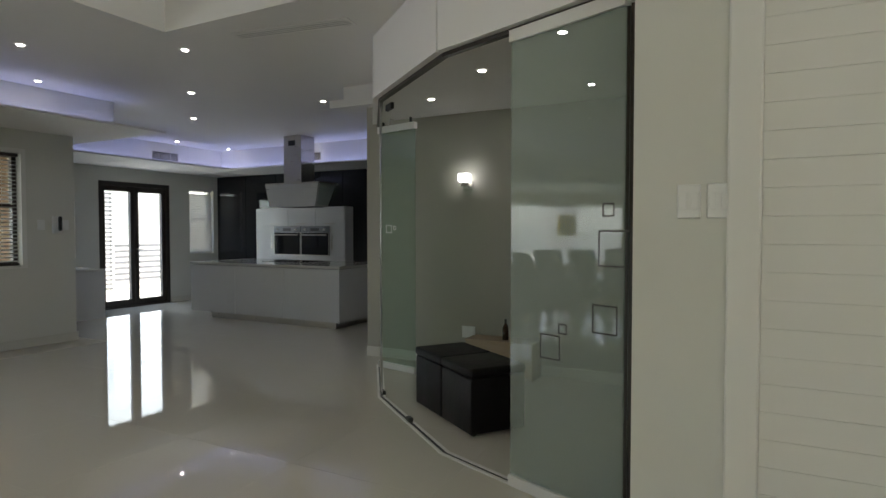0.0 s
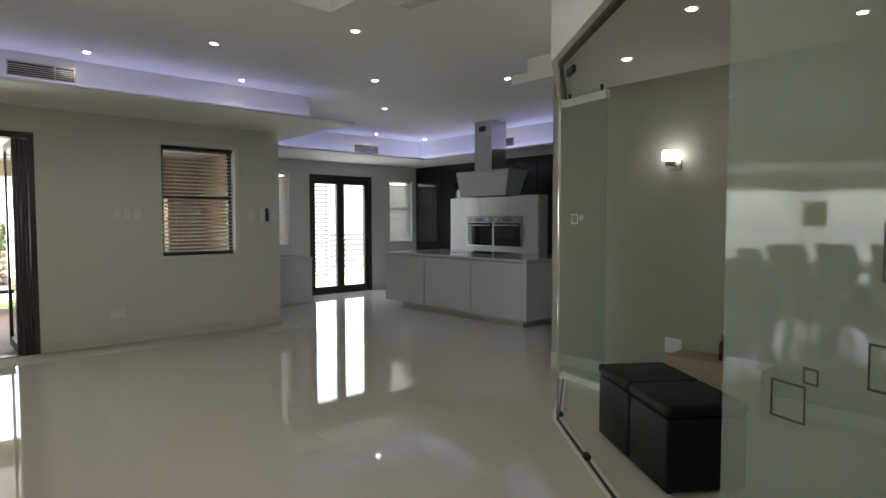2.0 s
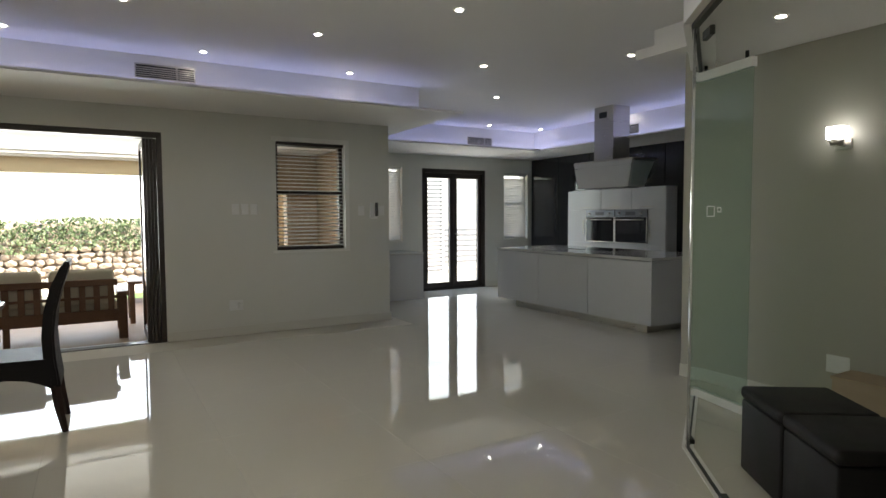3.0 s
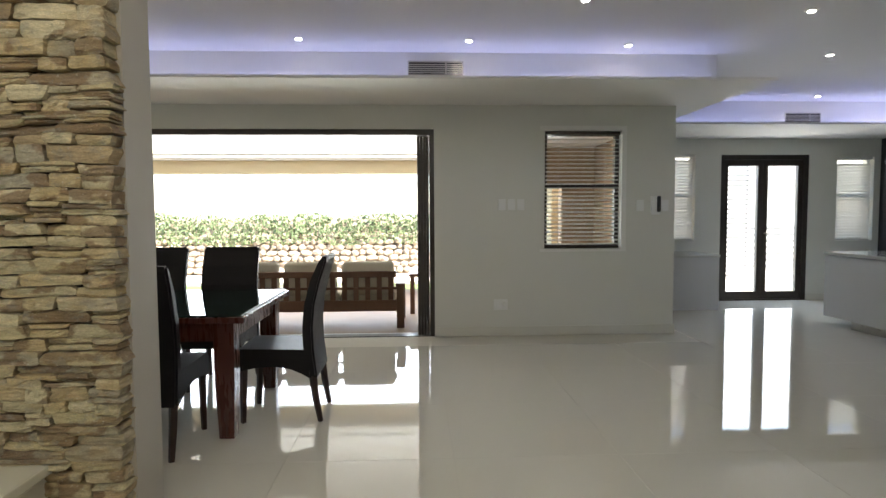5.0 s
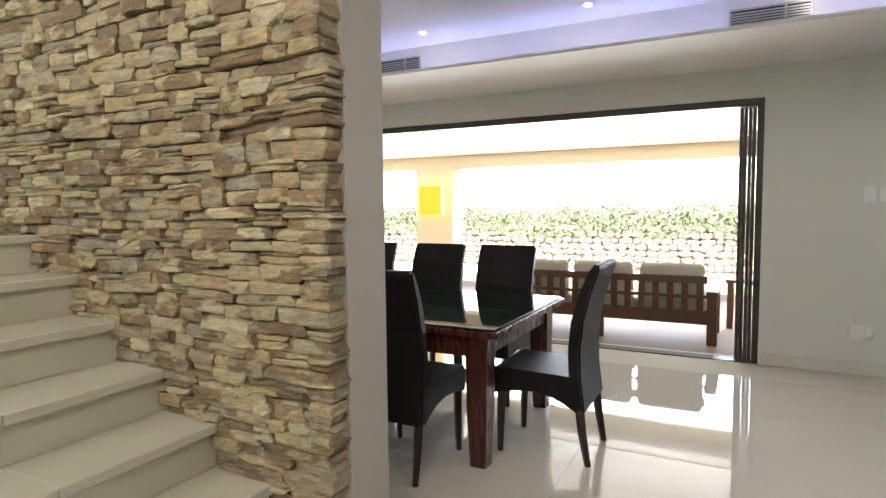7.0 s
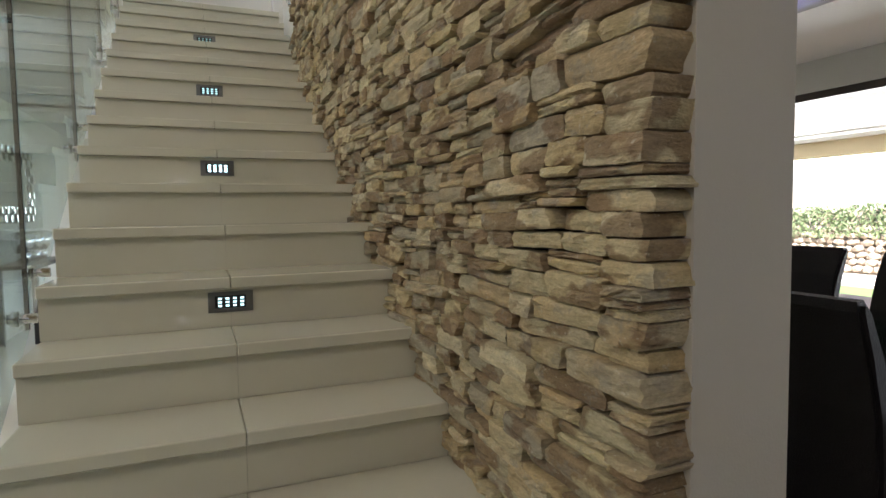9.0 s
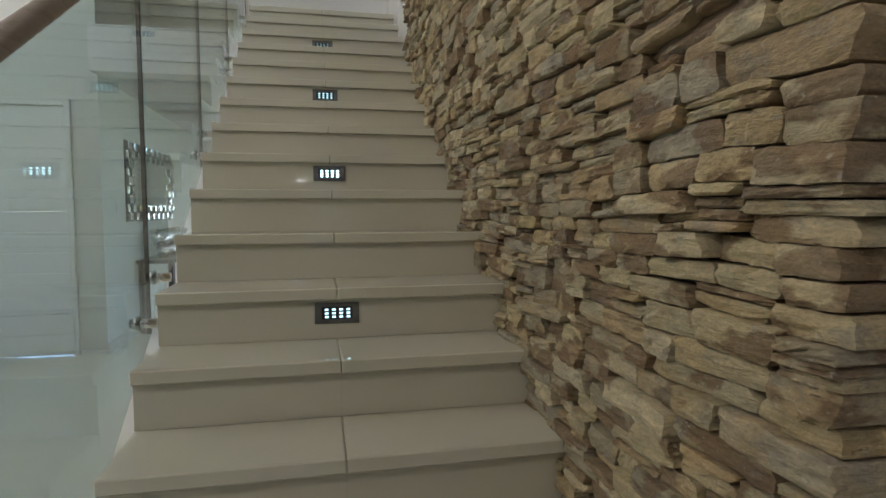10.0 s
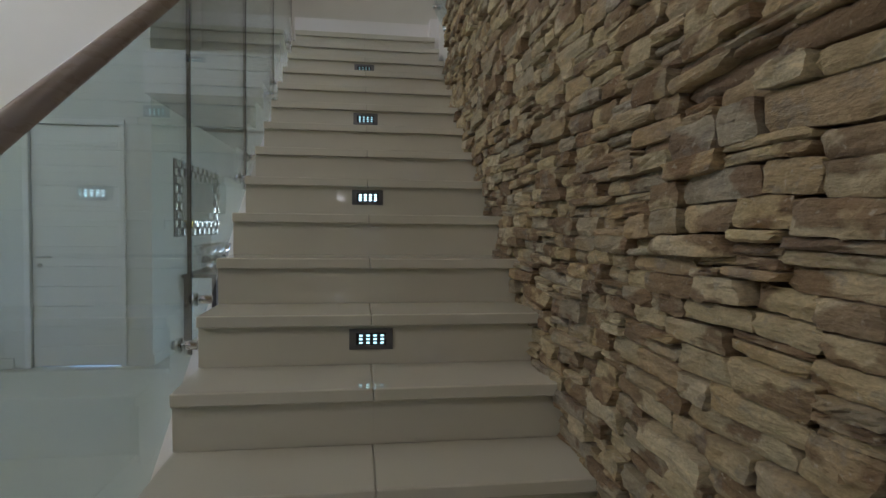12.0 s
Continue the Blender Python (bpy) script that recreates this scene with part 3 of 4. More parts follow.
# kitchen glazed door
fd = thing("door_1", KW - 0.08, 6.45, 0, 0, "dark bronze double glazed kitchen door, shut", "door", "", "structure")
part("door_frame", boxes((-0.05, -0.665, 0, 0.07, -0.605, 2.155), (-0.05, 0.605, 0, 0.07, 0.665, 2.155), (-0.05, -0.605, 2.085, 0.07, 0.605, 2.155), (-0.05, -0.605, 0, 0.07, 0.605, 0.02)), M_BRONZE, fd)
for a, b in ((-0.605, -0.003), (0.003, 0.605)):
    leaf = part("door_leaf", boxes((-0.03, a, 0.02, 0.03, a + 0.075, 2.085), (-0.03, b - 0.075, 0.02, 0.03, b, 2.085), (-0.03, a + 0.075, 1.995, 0.03, b - 0.075, 2.085), (-0.03, a + 0.075, 0.02, 0.03, b - 0.075, 0.13)), M_BRONZE, fd)
    part("pane", boxes((-0.004, a + 0.075, 0.13, 0.004, b - 0.075, 1.995)), M_WINDOW, leaf).visible_shadow = False
bm = bmesh.new()
rod(bm, (0.03, 0.04, 1.0), (0.075, 0.04, 1.0), 0.009)
rod(bm, (0.07, 0.04, 1.0), (0.07, 0.15, 1.0), 0.009)
part("door_handle", bm, M_STEEL, fd, "steel lever handle", True)

# ---- skirting ----
for k, r in enumerate(((DW, 1.5, 0, DW + 0.015, 4.105, 0.1), (DW, -4.0, 0, DW + 0.015, -3.2, 0.1), (KW, 7.115, 0, KW + 0.015, KN, 0.1), (KW, 5.4, 0, KW + 0.015, 5.785, 0.1), (-2.65, 4.985, 0, 0.55, 5.0, 0.1), (0.175, -10.2, 0, 0.19, -5.15, 0.1), (1.4, -5.15, 0, 3.2, -5.135, 0.1), (DW, -4.0, 0, -2.78, -3.985, 0.1))):
    tagged(part("baseboard", boxes(r, bevel=0.003), M_SKIRT), "pale tiled skirting along the wall", "baseboard", "", "structure")

# ---- switches and sockets on the dining wall ----


def plate(name, x, y, z, w, h, label, category, keys=0, rz=0):
    o = thing(name, x, y, z, rz, label, category)
    part("plate", boxes((0, -w / 2, 0, 0.009, w / 2, h), bevel=0.003), M_PLASTIC, o)
    for k in range(keys):
        a = -w / 2 + w * (k + 0.5) / keys
        part("rocker", boxes((0.009, a - w / keys * 0.3, h * 0.25, 0.013, a + w / keys * 0.3, h * 0.75), bevel=0.001), M_PLASTIC, o)
    return o


for k in range(3):
    plate("light_switch", DW, 2.22 + 0.1 * k, 1.345, 0.078, 0.12, "white light switch on the dining wall", "light switch", 1)
so = plate("wall_socket", DW, 2.206, 0.28, 0.15, 0.115, "white double wall socket with a plug", "socket", 2)
part("plug", boxes((0.013, 0.01, 0.03, 0.06, 0.06, 0.085), bevel=0.008, seg=2), M_PLASTIC, so)
plate("light_switch", DW, 3.71, 1.33, 0.08, 0.12, "white blank switch plate beside the intercom", "light switch", 1)
plate("light_switch", DW, 3.98, 1.33, 0.08, 0.12, "white blank switch plate beside the intercom", "light switch", 1)
ic = thing("intercom", DW, 3.875, 1.29, 0, "white wall intercom with a dark handset", "intercom")
part("body", boxes((0, -0.05, 0, 0.03, 0.05, 0.2), bevel=0.006), M_PLASTIC, ic)
part("handset", boxes((0.03, 0.005, 0.03, 0.06, 0.042, 0.2), bevel=0.01, seg=2), M_BLACK, ic)


# ---- air vents ----
def air_vent(x, y, z, rz, w=0.52, h=0.135):
    o = thing("air_vent", x, y, z, rz, "grey slatted air conditioning grille in the bulkhead", "air vent", "bulkhead air grilles")
    part("frame", boxes((0, -w / 2, 0, 0.012, w / 2, 0.012), (0, -w / 2, h - 0.012, 0.012, w / 2, h), (0, -w / 2, 0.012, 0.012, -w / 2 + 0.012, h - 0.012), (0, w / 2 - 0.012, 0.012, 0.012, w / 2, h - 0.012), (0, 0.09, 0.012, 0.012, 0.105, h - 0.012)), M_STEEL, o)
    part("backing", boxes((0.001, -w / 2 + 0.012, 0.012, 0.003, w / 2 - 0.012, h - 0.012)), M_BLACK, o)
    for k in range(5):
        z0 = 0.022 + k * (h - 0.04) / 5
        bm = boxes((0.003, -w / 2 + 0.012, z0, 0.011, w / 2 - 0.012, z0 + 0.009))
        part("slat", bm, M_STEEL, o)


air_vent(-5.68, 1.5, 2.605, 0)
air_vent(-5.68, -1.6, 2.605, 0)
air_vent(-7.97, 6.6, 2.53, 0, 0.5)
air_vent(-5.85, 7.8, 2.53, -90, 0.55)

# slot diffuser in the ceiling
sd = thing("slot_diffuser", -2.1, 3.27, CEIL, 8, "long white slot air diffuser in the ceiling", "air vent")
part("frame", boxes((-0.5, -0.08, -0.006, 0.5, -0.06, 0), (-0.5, 0.06, -0.006, 0.5, 0.08, 0), (-0.5, -0.06, -0.006, -0.48, 0.06, 0), (0.48, -0.06, -0.006, 0.5, 0.06, 0)), M_CEIL, sd)
part("backing", boxes((-0.48, -0.06, -0.003, 0.48, 0.06, -0.001)), M_FRAME, sd)
for k in range(4):
    part("slat", boxes((-0.48, -0.05 + k * 0.03, -0.006, 0.48, -0.035 + k * 0.03, -0.003)), M_CEIL, sd)


# ---- downlights ----
def downlight(x, y, z):
    o = thing("downlight", x, y, z, 0, "small round recessed downlight, lit", "downlight", "ceiling downlights")
    bm = bmesh.new()
    rod(bm, (0, 0, -0.006), (0, 0, 0), 0.04, 0.044, 20)
    part("ring", bm, M_TRIM, o, "white rim")
    bm = bmesh.new()
    rod(bm, (0, 0, -0.008), (0, 0, -0.006), 0.026, 0.026, 16)
    part("lens", bm, M_LAMP, o, "glowing lens")


for x, y in ((-5.29, 1.78), (-4.29, 2.52), (-5.39, 3.23), (-4.46, 4.29), (-5.66, 5.3), (-3.46, 5.28), (-7.6, 6.55), (-7.55, 7.6), (-5.7, 7.65), (-5.27, 0.31), (-5.29, -1.09), (-4.18, 1.1), (-3.23, 3.23), (-4.2, -0.4), (-4.2, -1.9), (-5.3, -2.6)):
    downlight(x, y, CEIL)
for x, y in ((-0.02, 3.18), (-0.75, 3.7), (-1.5, 4.32), (-0.16, 4.44)):
    downlight(x, y, 2.45)

# ---- glass room ----
def glass_panel(name, p, q, z0, z1, material, label):
    d = math.degrees(math.atan2(q[1] - p[1], q[0] - p[0]))
    w = math.hypot(q[0] - p[0], q[1] - p[1])
    o = thing(name, p[0], p[1], 0, d, label, "glass panel", "glass room panels")
    g = part("pane", boxes((0.004, -0.006, z0, w - 0.004, 0.006, z1)), material, o)
    return o, w


o, w = glass_panel("glass_door", C0, C1, 0.03, 2.31, M_GLASS, "clear frameless glass door folded back at the corner")
part("edge", boxes((w - 0.006, -0.007, 0.03, w, 0.007, 2.31)), M_FRAME, o, "grey edge of the glass")
for p, q in ((C0, C1), (C1, C2), (C2, CJ)):
    d = math.degrees(math.atan2(q[1] - p[1], q[0] - p[0]))
    w = math.hypot(q[0] - p[0], q[1] - p[1])
    o = thing("door_track", p[0], p[1], 0, d, "slim aluminium track of the folding glass doors", "door track", "tracks of the glass room")
    part("floor_rail", boxes((0, -0.03, 0, w, -0.012, 0.008), (0, 0.012, 0, w, 0.03, 0.008)), M_TRIM, o, "pale floor rail")
    part("floor_groove", boxes((0, -0.012, 0, w, 0.012, 0.003)), M_BLACK, o)
    part("head_rail", boxes((0, -0.018, 2.325, w, 0.018, 2.348)), M_BRONZE, o, "dark head rail")
o, w = glass_panel("glass_door", (-0.145, 2.712), (0.47, 2.47), 0.06, 2.27, M_GREEN, "sliding green glass door with etched squares")
part("bottom_rail", boxes((0, -0.02, 0.005, w, 0.02, 0.06)), M_TRIM, o)
part("top_rail", boxes((0, -0.02, 2.27, w, 0.02, 2.33)), M_TRIM, o)
for x, z, a in ((0.31, 0.83, 0.05), (0.5, 0.86, 0.13), (0.53, 1.16, 0.16), (0.2, 0.7, 0.12), (0.55, 1.38, 0.06)):
    part("etched_square", boxes((x, -0.0075, z, x + a, -0.0065, z + 0.006), (x, -0.0075, z + a - 0.006, x + a, -0.0065, z + a), (x, -0.0075, z, x + 0.006, -0.0065, z + a), (x + a - 0.006, -0.0075, z, x + a, -0.0065, z + a)), M_BRONZE, o, "square outline etched on the glass")
for k in range(3):
    o, w = glass_panel("glass_door", (0.475 + 0.022 * k, 2.48 - 0.03 * k), (0.505 + 0.022 * k, 3.06 - 0.03 * k), 0.06, 2.27, M_GREEN, "green glass door leaf folded against the wall")
    part("edge", boxes((-0.004, -0.007, 0.06, 0.004, 0.007, 2.27)), M_BRONZE, o, "dark edge of the glass")
o, w = glass_panel("glass_door", (-2.24, 4.62), (-1.77, 4.51), 0.06, 2.25, M_LEAFGLASS, "green glass door leaf standing open")
part("bottom_rail", boxes((0, -0.02, 0.005, w, 0.02, 0.06)), M_TRIM, o)
part("top_rail", boxes((0, -0.022, 2.25, w, 0.022, 2.31)), M_TRIM, o)
bm = bmesh.new()
rod(bm, (0.06, 0, 2.31), (0.06, 0, 2.36), 0.012)
rod(bm, (w - 0.06, 0, 2.31), (w - 0.06, 0, 2.36), 0.012)
part("hanger", bm, M_BLACK, o)
for x, z, a in ((0.1, 1.3, 0.075), (0.2, 1.33, 0.035)):
    part("etched_square", boxes((x, -0.0075, z, x + a, -0.0065, z + 0.006), (x, -0.0075, z + a - 0.006, x + a, -0.0065, z + a), (x, -0.0075, z, x + 0.006, -0.0065, z + a), (x + a - 0.006, -0.0075, z, x + a, -0.0065, z + a)), M_TRIM, o, "pale square outline etched on the glass")
pf = thing("patch_fitting", C1[0] + 0.05, C1[1] + 0.03, 2.255, -38, "black pivot fitting below the head rail", "fitting")
part("body", boxes((-0.03, -0.014, 0, 0.1, 0.014, 0.05), bevel=0.004), M_BLACK, pf)
for q in ((-1.12, 3.32), (-1.66, 3.8)):
    fc = thing("floor_pivot", q[0], q[1], 0.008, -39, "small black pivot on the floor track", "fitting", "floor pivots")
    part("body", boxes((-0.03, -0.018, 0, 0.03, 0.018, 0.03), bevel=0.004), M_BLACK, fc)
po = thing("glass_post", C1[0], C1[1], 0, 45, "slim pale aluminium post at the glass corner", "post")
part("post", boxes((-0.008, -0.008, 0, 0.008, 0.008, 2.35), bevel=0.002), M_CHROME, po)

# leather cube ottomans
def ottoman(x, y, rz):
    o = thing("ottoman", x, y, 0, rz, "dark brown leather storage cube ottoman on the glass room floor", "ottoman", "pair of cube ottomans")
    part("body", boxes((-0.208, -0.208, 0.012, 0.208, 0.208, 0.375), bevel=0.012, seg=2), M_LEATHER, o, "", True)
    part("lid", boxes((-0.215, -0.215, 0.378, 0.215, 0.215, 0.44), bevel=0.022, seg=3), M_LEATHER, o, "padded leather lid", True)
    for sx in (-1, 1):
        for sy in (-1, 1):
            bm = bmesh.new()
            rod(bm, (sx * 0.17, sy * 0.17, 0), (sx * 0.17, sy * 0.17, 0.012), 0.018)
            part("foot", bm, M_BLACK, o)


d = Vector((0.817, -0.577))
n = Vector((0.577, 0.817))
for k in (0, 1):
    c = Vector((-1.32, 3.725)) + d * (0.217 + 0.434 * k) + n * 0.215
    ottoman(c.x, c.y, math.degrees(math.atan2(d.y, d.x)))

# wall sconce
sc = thing("wall_sconce", -1.47, 5.0, 1.72, 0, "steel wall sconce with a glowing square glass shade", "wall lamp")
part("back_plate", boxes((-0.05, -0.015, 0, 0.05, 0, 0.07), bevel=0.004), M_STEEL, sc)
bm = bmesh.new()
rod(bm, (0, -0.015, 0.03), (0, -0.09, 0.03), 0.012)
rod(bm, (0, -0.09, 0.02), (0, -0.09, 0.06), 0.035, 0.045)
part("arm", bm, M_STEEL, sc, "", True)
part("shade", boxes((-0.048, -0.135, 0.06, 0.048, -0.04, 0.14), bevel=0.008, seg=2), M_SHADE, sc, "glowing white glass shade")
plate("wall_socket", -1.464, 5.0, 0.285, 0.14, 0.115, "white wall socket below the sconce", "socket", 2, -90)
bo = thing("side_table", -1.05, 4.86, 0, 0, "low tan wooden box table against the glass room wall", "table")
M_BOXWOOD = surface("pale_tan_wood", (0.44, 0.34, 0.23), (0.37, 0.28, 0.185), 6.0, 0.5, 0.08, 0.12, 80, stretch=(0.8, 6, 6))
part("top", boxes((-0.33, -0.13, 0.31, 0.33, 0.125, 0.33), bevel=0.002), M_BOXWOOD, bo)
for sx in (-0.32, 0.305):
    part("side", boxes((sx, -0.125, 0, sx + 0.015, 0.12, 0.31)), M_BOXWOOD, bo)
part("front", boxes((-0.305, -0.125, 0.02, 0.305, -0.11, 0.31)), M_BOXWOOD, bo)
bt = thing("bottle", -1.02, 4.84, 0.33, 0, "small dark bottle standing on a low side table", "bottle")
bm = bmesh.new()
rod(bm, (0, 0, 0), (0, 0, 0.11), 0.028)
rod(bm, (0, 0, 0.11), (0, 0, 0.15), 0.028, 0.01)
part("body", bm, surface("brown_bottle", (0.05, 0.025, 0.012), (0.07, 0.035, 0.02), 5, 0.15), bt, "", True)
bm = bmesh.new()
rod(bm, (0, 0, 0.15), (0, 0, 0.19), 0.01, 0.011)
part("cap", bm, M_BLACK, bt, "", True)

# ---- entry door beside the camera ----
dr = thing("door_2", 0.875, 2.04, 0, 0, "white panelled door with horizontal grooves, in a white frame", "door", "", "structure")
part("door_frame", boxes((0, -0.02, 0, 0.1, 0.12, 2.36), (0.95, -0.02, 0, 1.05, 0.12, 2.36), (0.1, -0.02, 2.28, 0.95, 0.12, 2.36), bevel=0.006), M_TRIM, dr)
part("door_core", boxes((0.1, 0.003, 0.005, 0.95, 0.04, 2.275)), M_TRIM, dr)
for k in range(25):
    part("plank", boxes((0.102, -0.001, 0.008 + k * 0.0905, 0.948, 0.003, 0.008 + k * 0.0905 + 0.0893), bevel=0.001), M_TRIM, dr)
for k in range(2):
    o = plate("light_switch", 0.758 + 0.094 * k, 2.04, 1.36, 0.075, 0.115, "white light switch on the entry wall", "light switch", 2, -90)

# ---- hall door ----
hd = thing("door_3", 0.42, -5.15, 0, 0, "white hall door with a steel lever handle, shut", "door", "", "structure")
part("door_frame", boxes((0, -0.15, 0, 0.05, 0.02, 2.33), (0.83, -0.15, 0, 0.88, 0.02, 2.33), (0.05, -0.15, 2.27, 0.83, 0.02, 2.33), bevel=0.004), M_TRIM, hd)
for k in range(12):
    part("plank", boxes((0.055, -0.06, 0.012 + k * 0.188, 0.825, -0.02, 0.012 + k * 0.188 + 0.1865), bevel=0.002), M_TRIM, hd)
bm = bmesh.new()
rod(bm, (0.76, -0.02, 1.04), (0.76, 0.035, 1.04), 0.01)
rod(bm, (0.76, 0.03, 1.04), (0.64, 0.03, 1.04), 0.009)
rod(bm, (0.76, -0.02, 0.96), (0.76, -0.012, 0.96), 0.022)
part("door_handle", bm, M_STEEL, hd, "steel lever handle", True)

hw = thing("window_4", 3.3, -4.05, 0.9, 0, "white framed hall window", "window", "", "structure")
part("window_frame", boxes((-0.03, -0.85, 0, 0.03, -0.8, 1.4), (-0.03, 0.8, 0, 0.03, 0.85, 1.4), (-0.03, -0.8, 0, 0.03, 0.8, 0.05), (-0.03, -0.8, 1.35, 0.03, 0.8, 1.4), (-0.03, -0.025, 0.05, 0.03, 0.025, 1.35)), M_TRIM, hw)
for a, c in ((-0.8, -0.025), (0.025, 0.8)):
    part("pane", boxes((-0.004, a, 0.05, 0.004, c, 1.35)), M_WINDOW, hw).visible_shadow = False

plate("light_switch", 0.19, -5.55, 1.3, 0.078, 0.12, "white light switch on the passage wall", "light switch", 1, 180)

# ---- hall mirror and console ----
mi = thing("wall_mirror", 0.19, -6.8, 1.22, 0, "wall mirror framed in small square mirror tiles", "mirror")
part("glass", boxes((-0.02, -0.72, 0.16, -0.012, 0.72, 0.68)), M_MIRROR, mi)
part("backing", boxes((-0.012, -0.98, 0.0, 0.0, 0.98, 0.84)), M_BLACK, mi)
me = None
for r in range(9):
    for c in range(18):
        if 1 < c < 16 and 1 < r < 7:
            continue
        z, y = 0.004 + r * 0.0927, -0.98 + c * 0.109
        if me is None:
            s = part("mirror_tile", boxes((-0.028, 0, 0, -0.012, 0.096, 0.08), bevel=0.006), M_MIRROR, mi)
            me = s.data
        else:
            s = new("mirror_tile", me)
            s.parent = mi
        s.location = (-0.022 * ((r + c) % 2), y + 0.006, z + 0.006)
co = thing("console_table", 0.19, -6.8, 0, 0, "narrow dark console table below the mirror", "table")
part("top", boxes((-0.38, -0.75, 0.76, -0.01, 0.75, 0.8), bevel=0.004), M_BLACK, co)
for sx, sy in ((-0.35, -0.7), (-0.35, 0.7), (-0.05, -0.7), (-0.05, 0.7)):
    part("leg", boxes((sx - 0.025, sy - 0.025, 0, sx + 0.025, sy + 0.025, 0.76), bevel=0.003), M_BLACK, co)
for yy in (-6.45, -6.85, -7.2):
    v = thing("vase", 0.0, yy, 0.8, 0, "clear glass vase leaning on the console table", "vase")
    bm = bmesh.new()
    rod(bm, (0, 0, 0), (0, 0.02, 0.12), 0.05, 0.07)
    rod(bm, (0, 0.02, 0.12), (0, 0.06, 0.3), 0.07, 0.13)
    part("body", bm, M_CHROME, v, "", True)

# ---- kitchen ----
def island():
    o = thing("kitchen_island", -5.34, 6.64, 0, 0, "white kitchen island with a pale stone worktop and recessed plinth", "kitchen island")
    part("plinth", boxes((-1.03, -0.48, 0, 1.36, 0.55, 0.085)), M_STEEL, o, "brushed steel plinth")
    part("body", boxes((-1.44, -0.495, 0.085, 1.415, 0.66, 0.8)), M_WHITE, o)
    for a, b in ((-1.44, -0.49), (-0.487, 0.463), (0.466, 1.415)):
        part("front_panel", boxes((a + 0.002, -0.515, 0.09, b - 0.002, -0.495, 0.795), bevel=0.0015), M_WHITE, o)
    part("end_panel", boxes((1.415, -0.515, 0.085, 1.44, 0.66, 0.805)), M_WHITE, o)
    tagged(part("island_worktop", boxes((-6.79, 6.115, 0.81, -3.89, 7.31, 0.845), bevel=0.003), M_COUNTER), "pale polished stone worktop on the kitchen island", "worktop")
    h = thing("hob", -5.45, 6.95, 0.845, 0, "black glass hob set in the island worktop", "hob")
    part("glass", boxes((-0.4, -0.26, 0, 0.4, 0.26, 0.006), bevel=0.002), M_DARKGLASS, h)


def frustum(bot, top, z0, z1):
    bm = bmesh.new()
    A, B = [bm.verts.new((x, y, z0)) for x, y in bot], [bm.verts.new((x, y, z1)) for x, y in top]
    for k in range(4):
        bm.faces.new((A[k], A[(k + 1) % 4], B[(k + 1) % 4], B[k]))
    bm.faces.new(A[::-1])
    bm.faces.new(B)
    return bm


island()
ho = thing("cooker_hood", -5.47, 7.1, 0, 0, "steel and glass island cooker hood hanging from the ceiling", "cooker hood")
part("chimney", boxes((-0.177, -0.12, 2.08, 0.177, 0.2, CEIL), bevel=0.002), M_STEEL, ho, "brushed steel chimney")
part("chimney_vent", boxes((-0.08, -0.124, 2.66, 0.06, -0.12, 2.74)), M_BLACK, ho)
part("body", frustum([(-0.42, -0.13), (0.42, -0.13), (0.42, 0.22), (-0.42, 0.22)], [(-0.5, -0.14), (0.5, -0.14), (0.5, 0.32), (-0.5, 0.32)], 1.7, 2.05), M_WHITE, ho, "tapered white hood body")
part("front_glass", frustum([(-0.465, -0.142), (0.465, -0.142), (0.465, -0.132), (-0.465, -0.132)], [(-0.53, -0.152), (0.53, -0.152), (0.53, -0.142), (-0.53, -0.142)], 1.7, 1.985), M_WHITE, ho, "white glass front of the hood")
part("front_glass", frustum([(-0.53, -0.152), (0.53, -0.152), (0.53, -0.142), (-0.53, -0.142)], [(-0.547, -0.155), (0.547, -0.155), (0.547, -0.145), (-0.547, -0.145)], 1.993, 2.055), M_WHITE, ho, "white glass upper strip")
for sx in (-1, 1):
    part("side_glass", frustum([(sx * 0.5, -0.13), (sx * 0.51, -0.13), (sx * 0.48, 0.25), (sx * 0.47, 0.25)], [(sx * 0.56, -0.14), (sx * 0.57, -0.14), (sx * 0.55, 0.33), (sx * 0.54, 0.33)], 1.72, 2.055), M_GLASS, ho, "clear glass side wing")
part("rim", boxes((-0.55, -0.15, 2.055, 0.55, 0.33, 2.08), bevel=0.003), M_STEEL, ho)
part("filter", boxes((-0.36, -0.1, 1.69, 0.36, 0.19, 1.702)), M_FRAME, ho)

# oven wall unit
ou = thing("oven_cabinet", -6.13, 7.95, 0, 0, "white kitchen cabinet with two built-in ovens", "cabinet")
part("body", boxes((-0.98, 0.02, 0, 0.94, 0.236, 1.74)), M_WHITE, ou)
for a, b in ((-0.975, -0.33), (-0.325, 0.3), (0.305, 0.935)):
    dd = part("cabinet_door", boxes((a, 0, 1.415, b, 0.02, 1.735), bevel=0.002), M_WHITE, ou)
    part("handle", boxes((a + 0.2, -0.024, 1.44, b - 0.2, -0.012, 1.454), (a + 0.21, -0.012, 1.44, a + 0.222, 0, 1.454), (b - 0.222, -0.012, 1.44, b - 0.21, 0, 1.454)), M_STEEL, dd)
part("lower_panel", boxes((-0.975, 0, 0.1, 0.935, 0.02, 0.87), bevel=0.002), M_WHITE, ou)
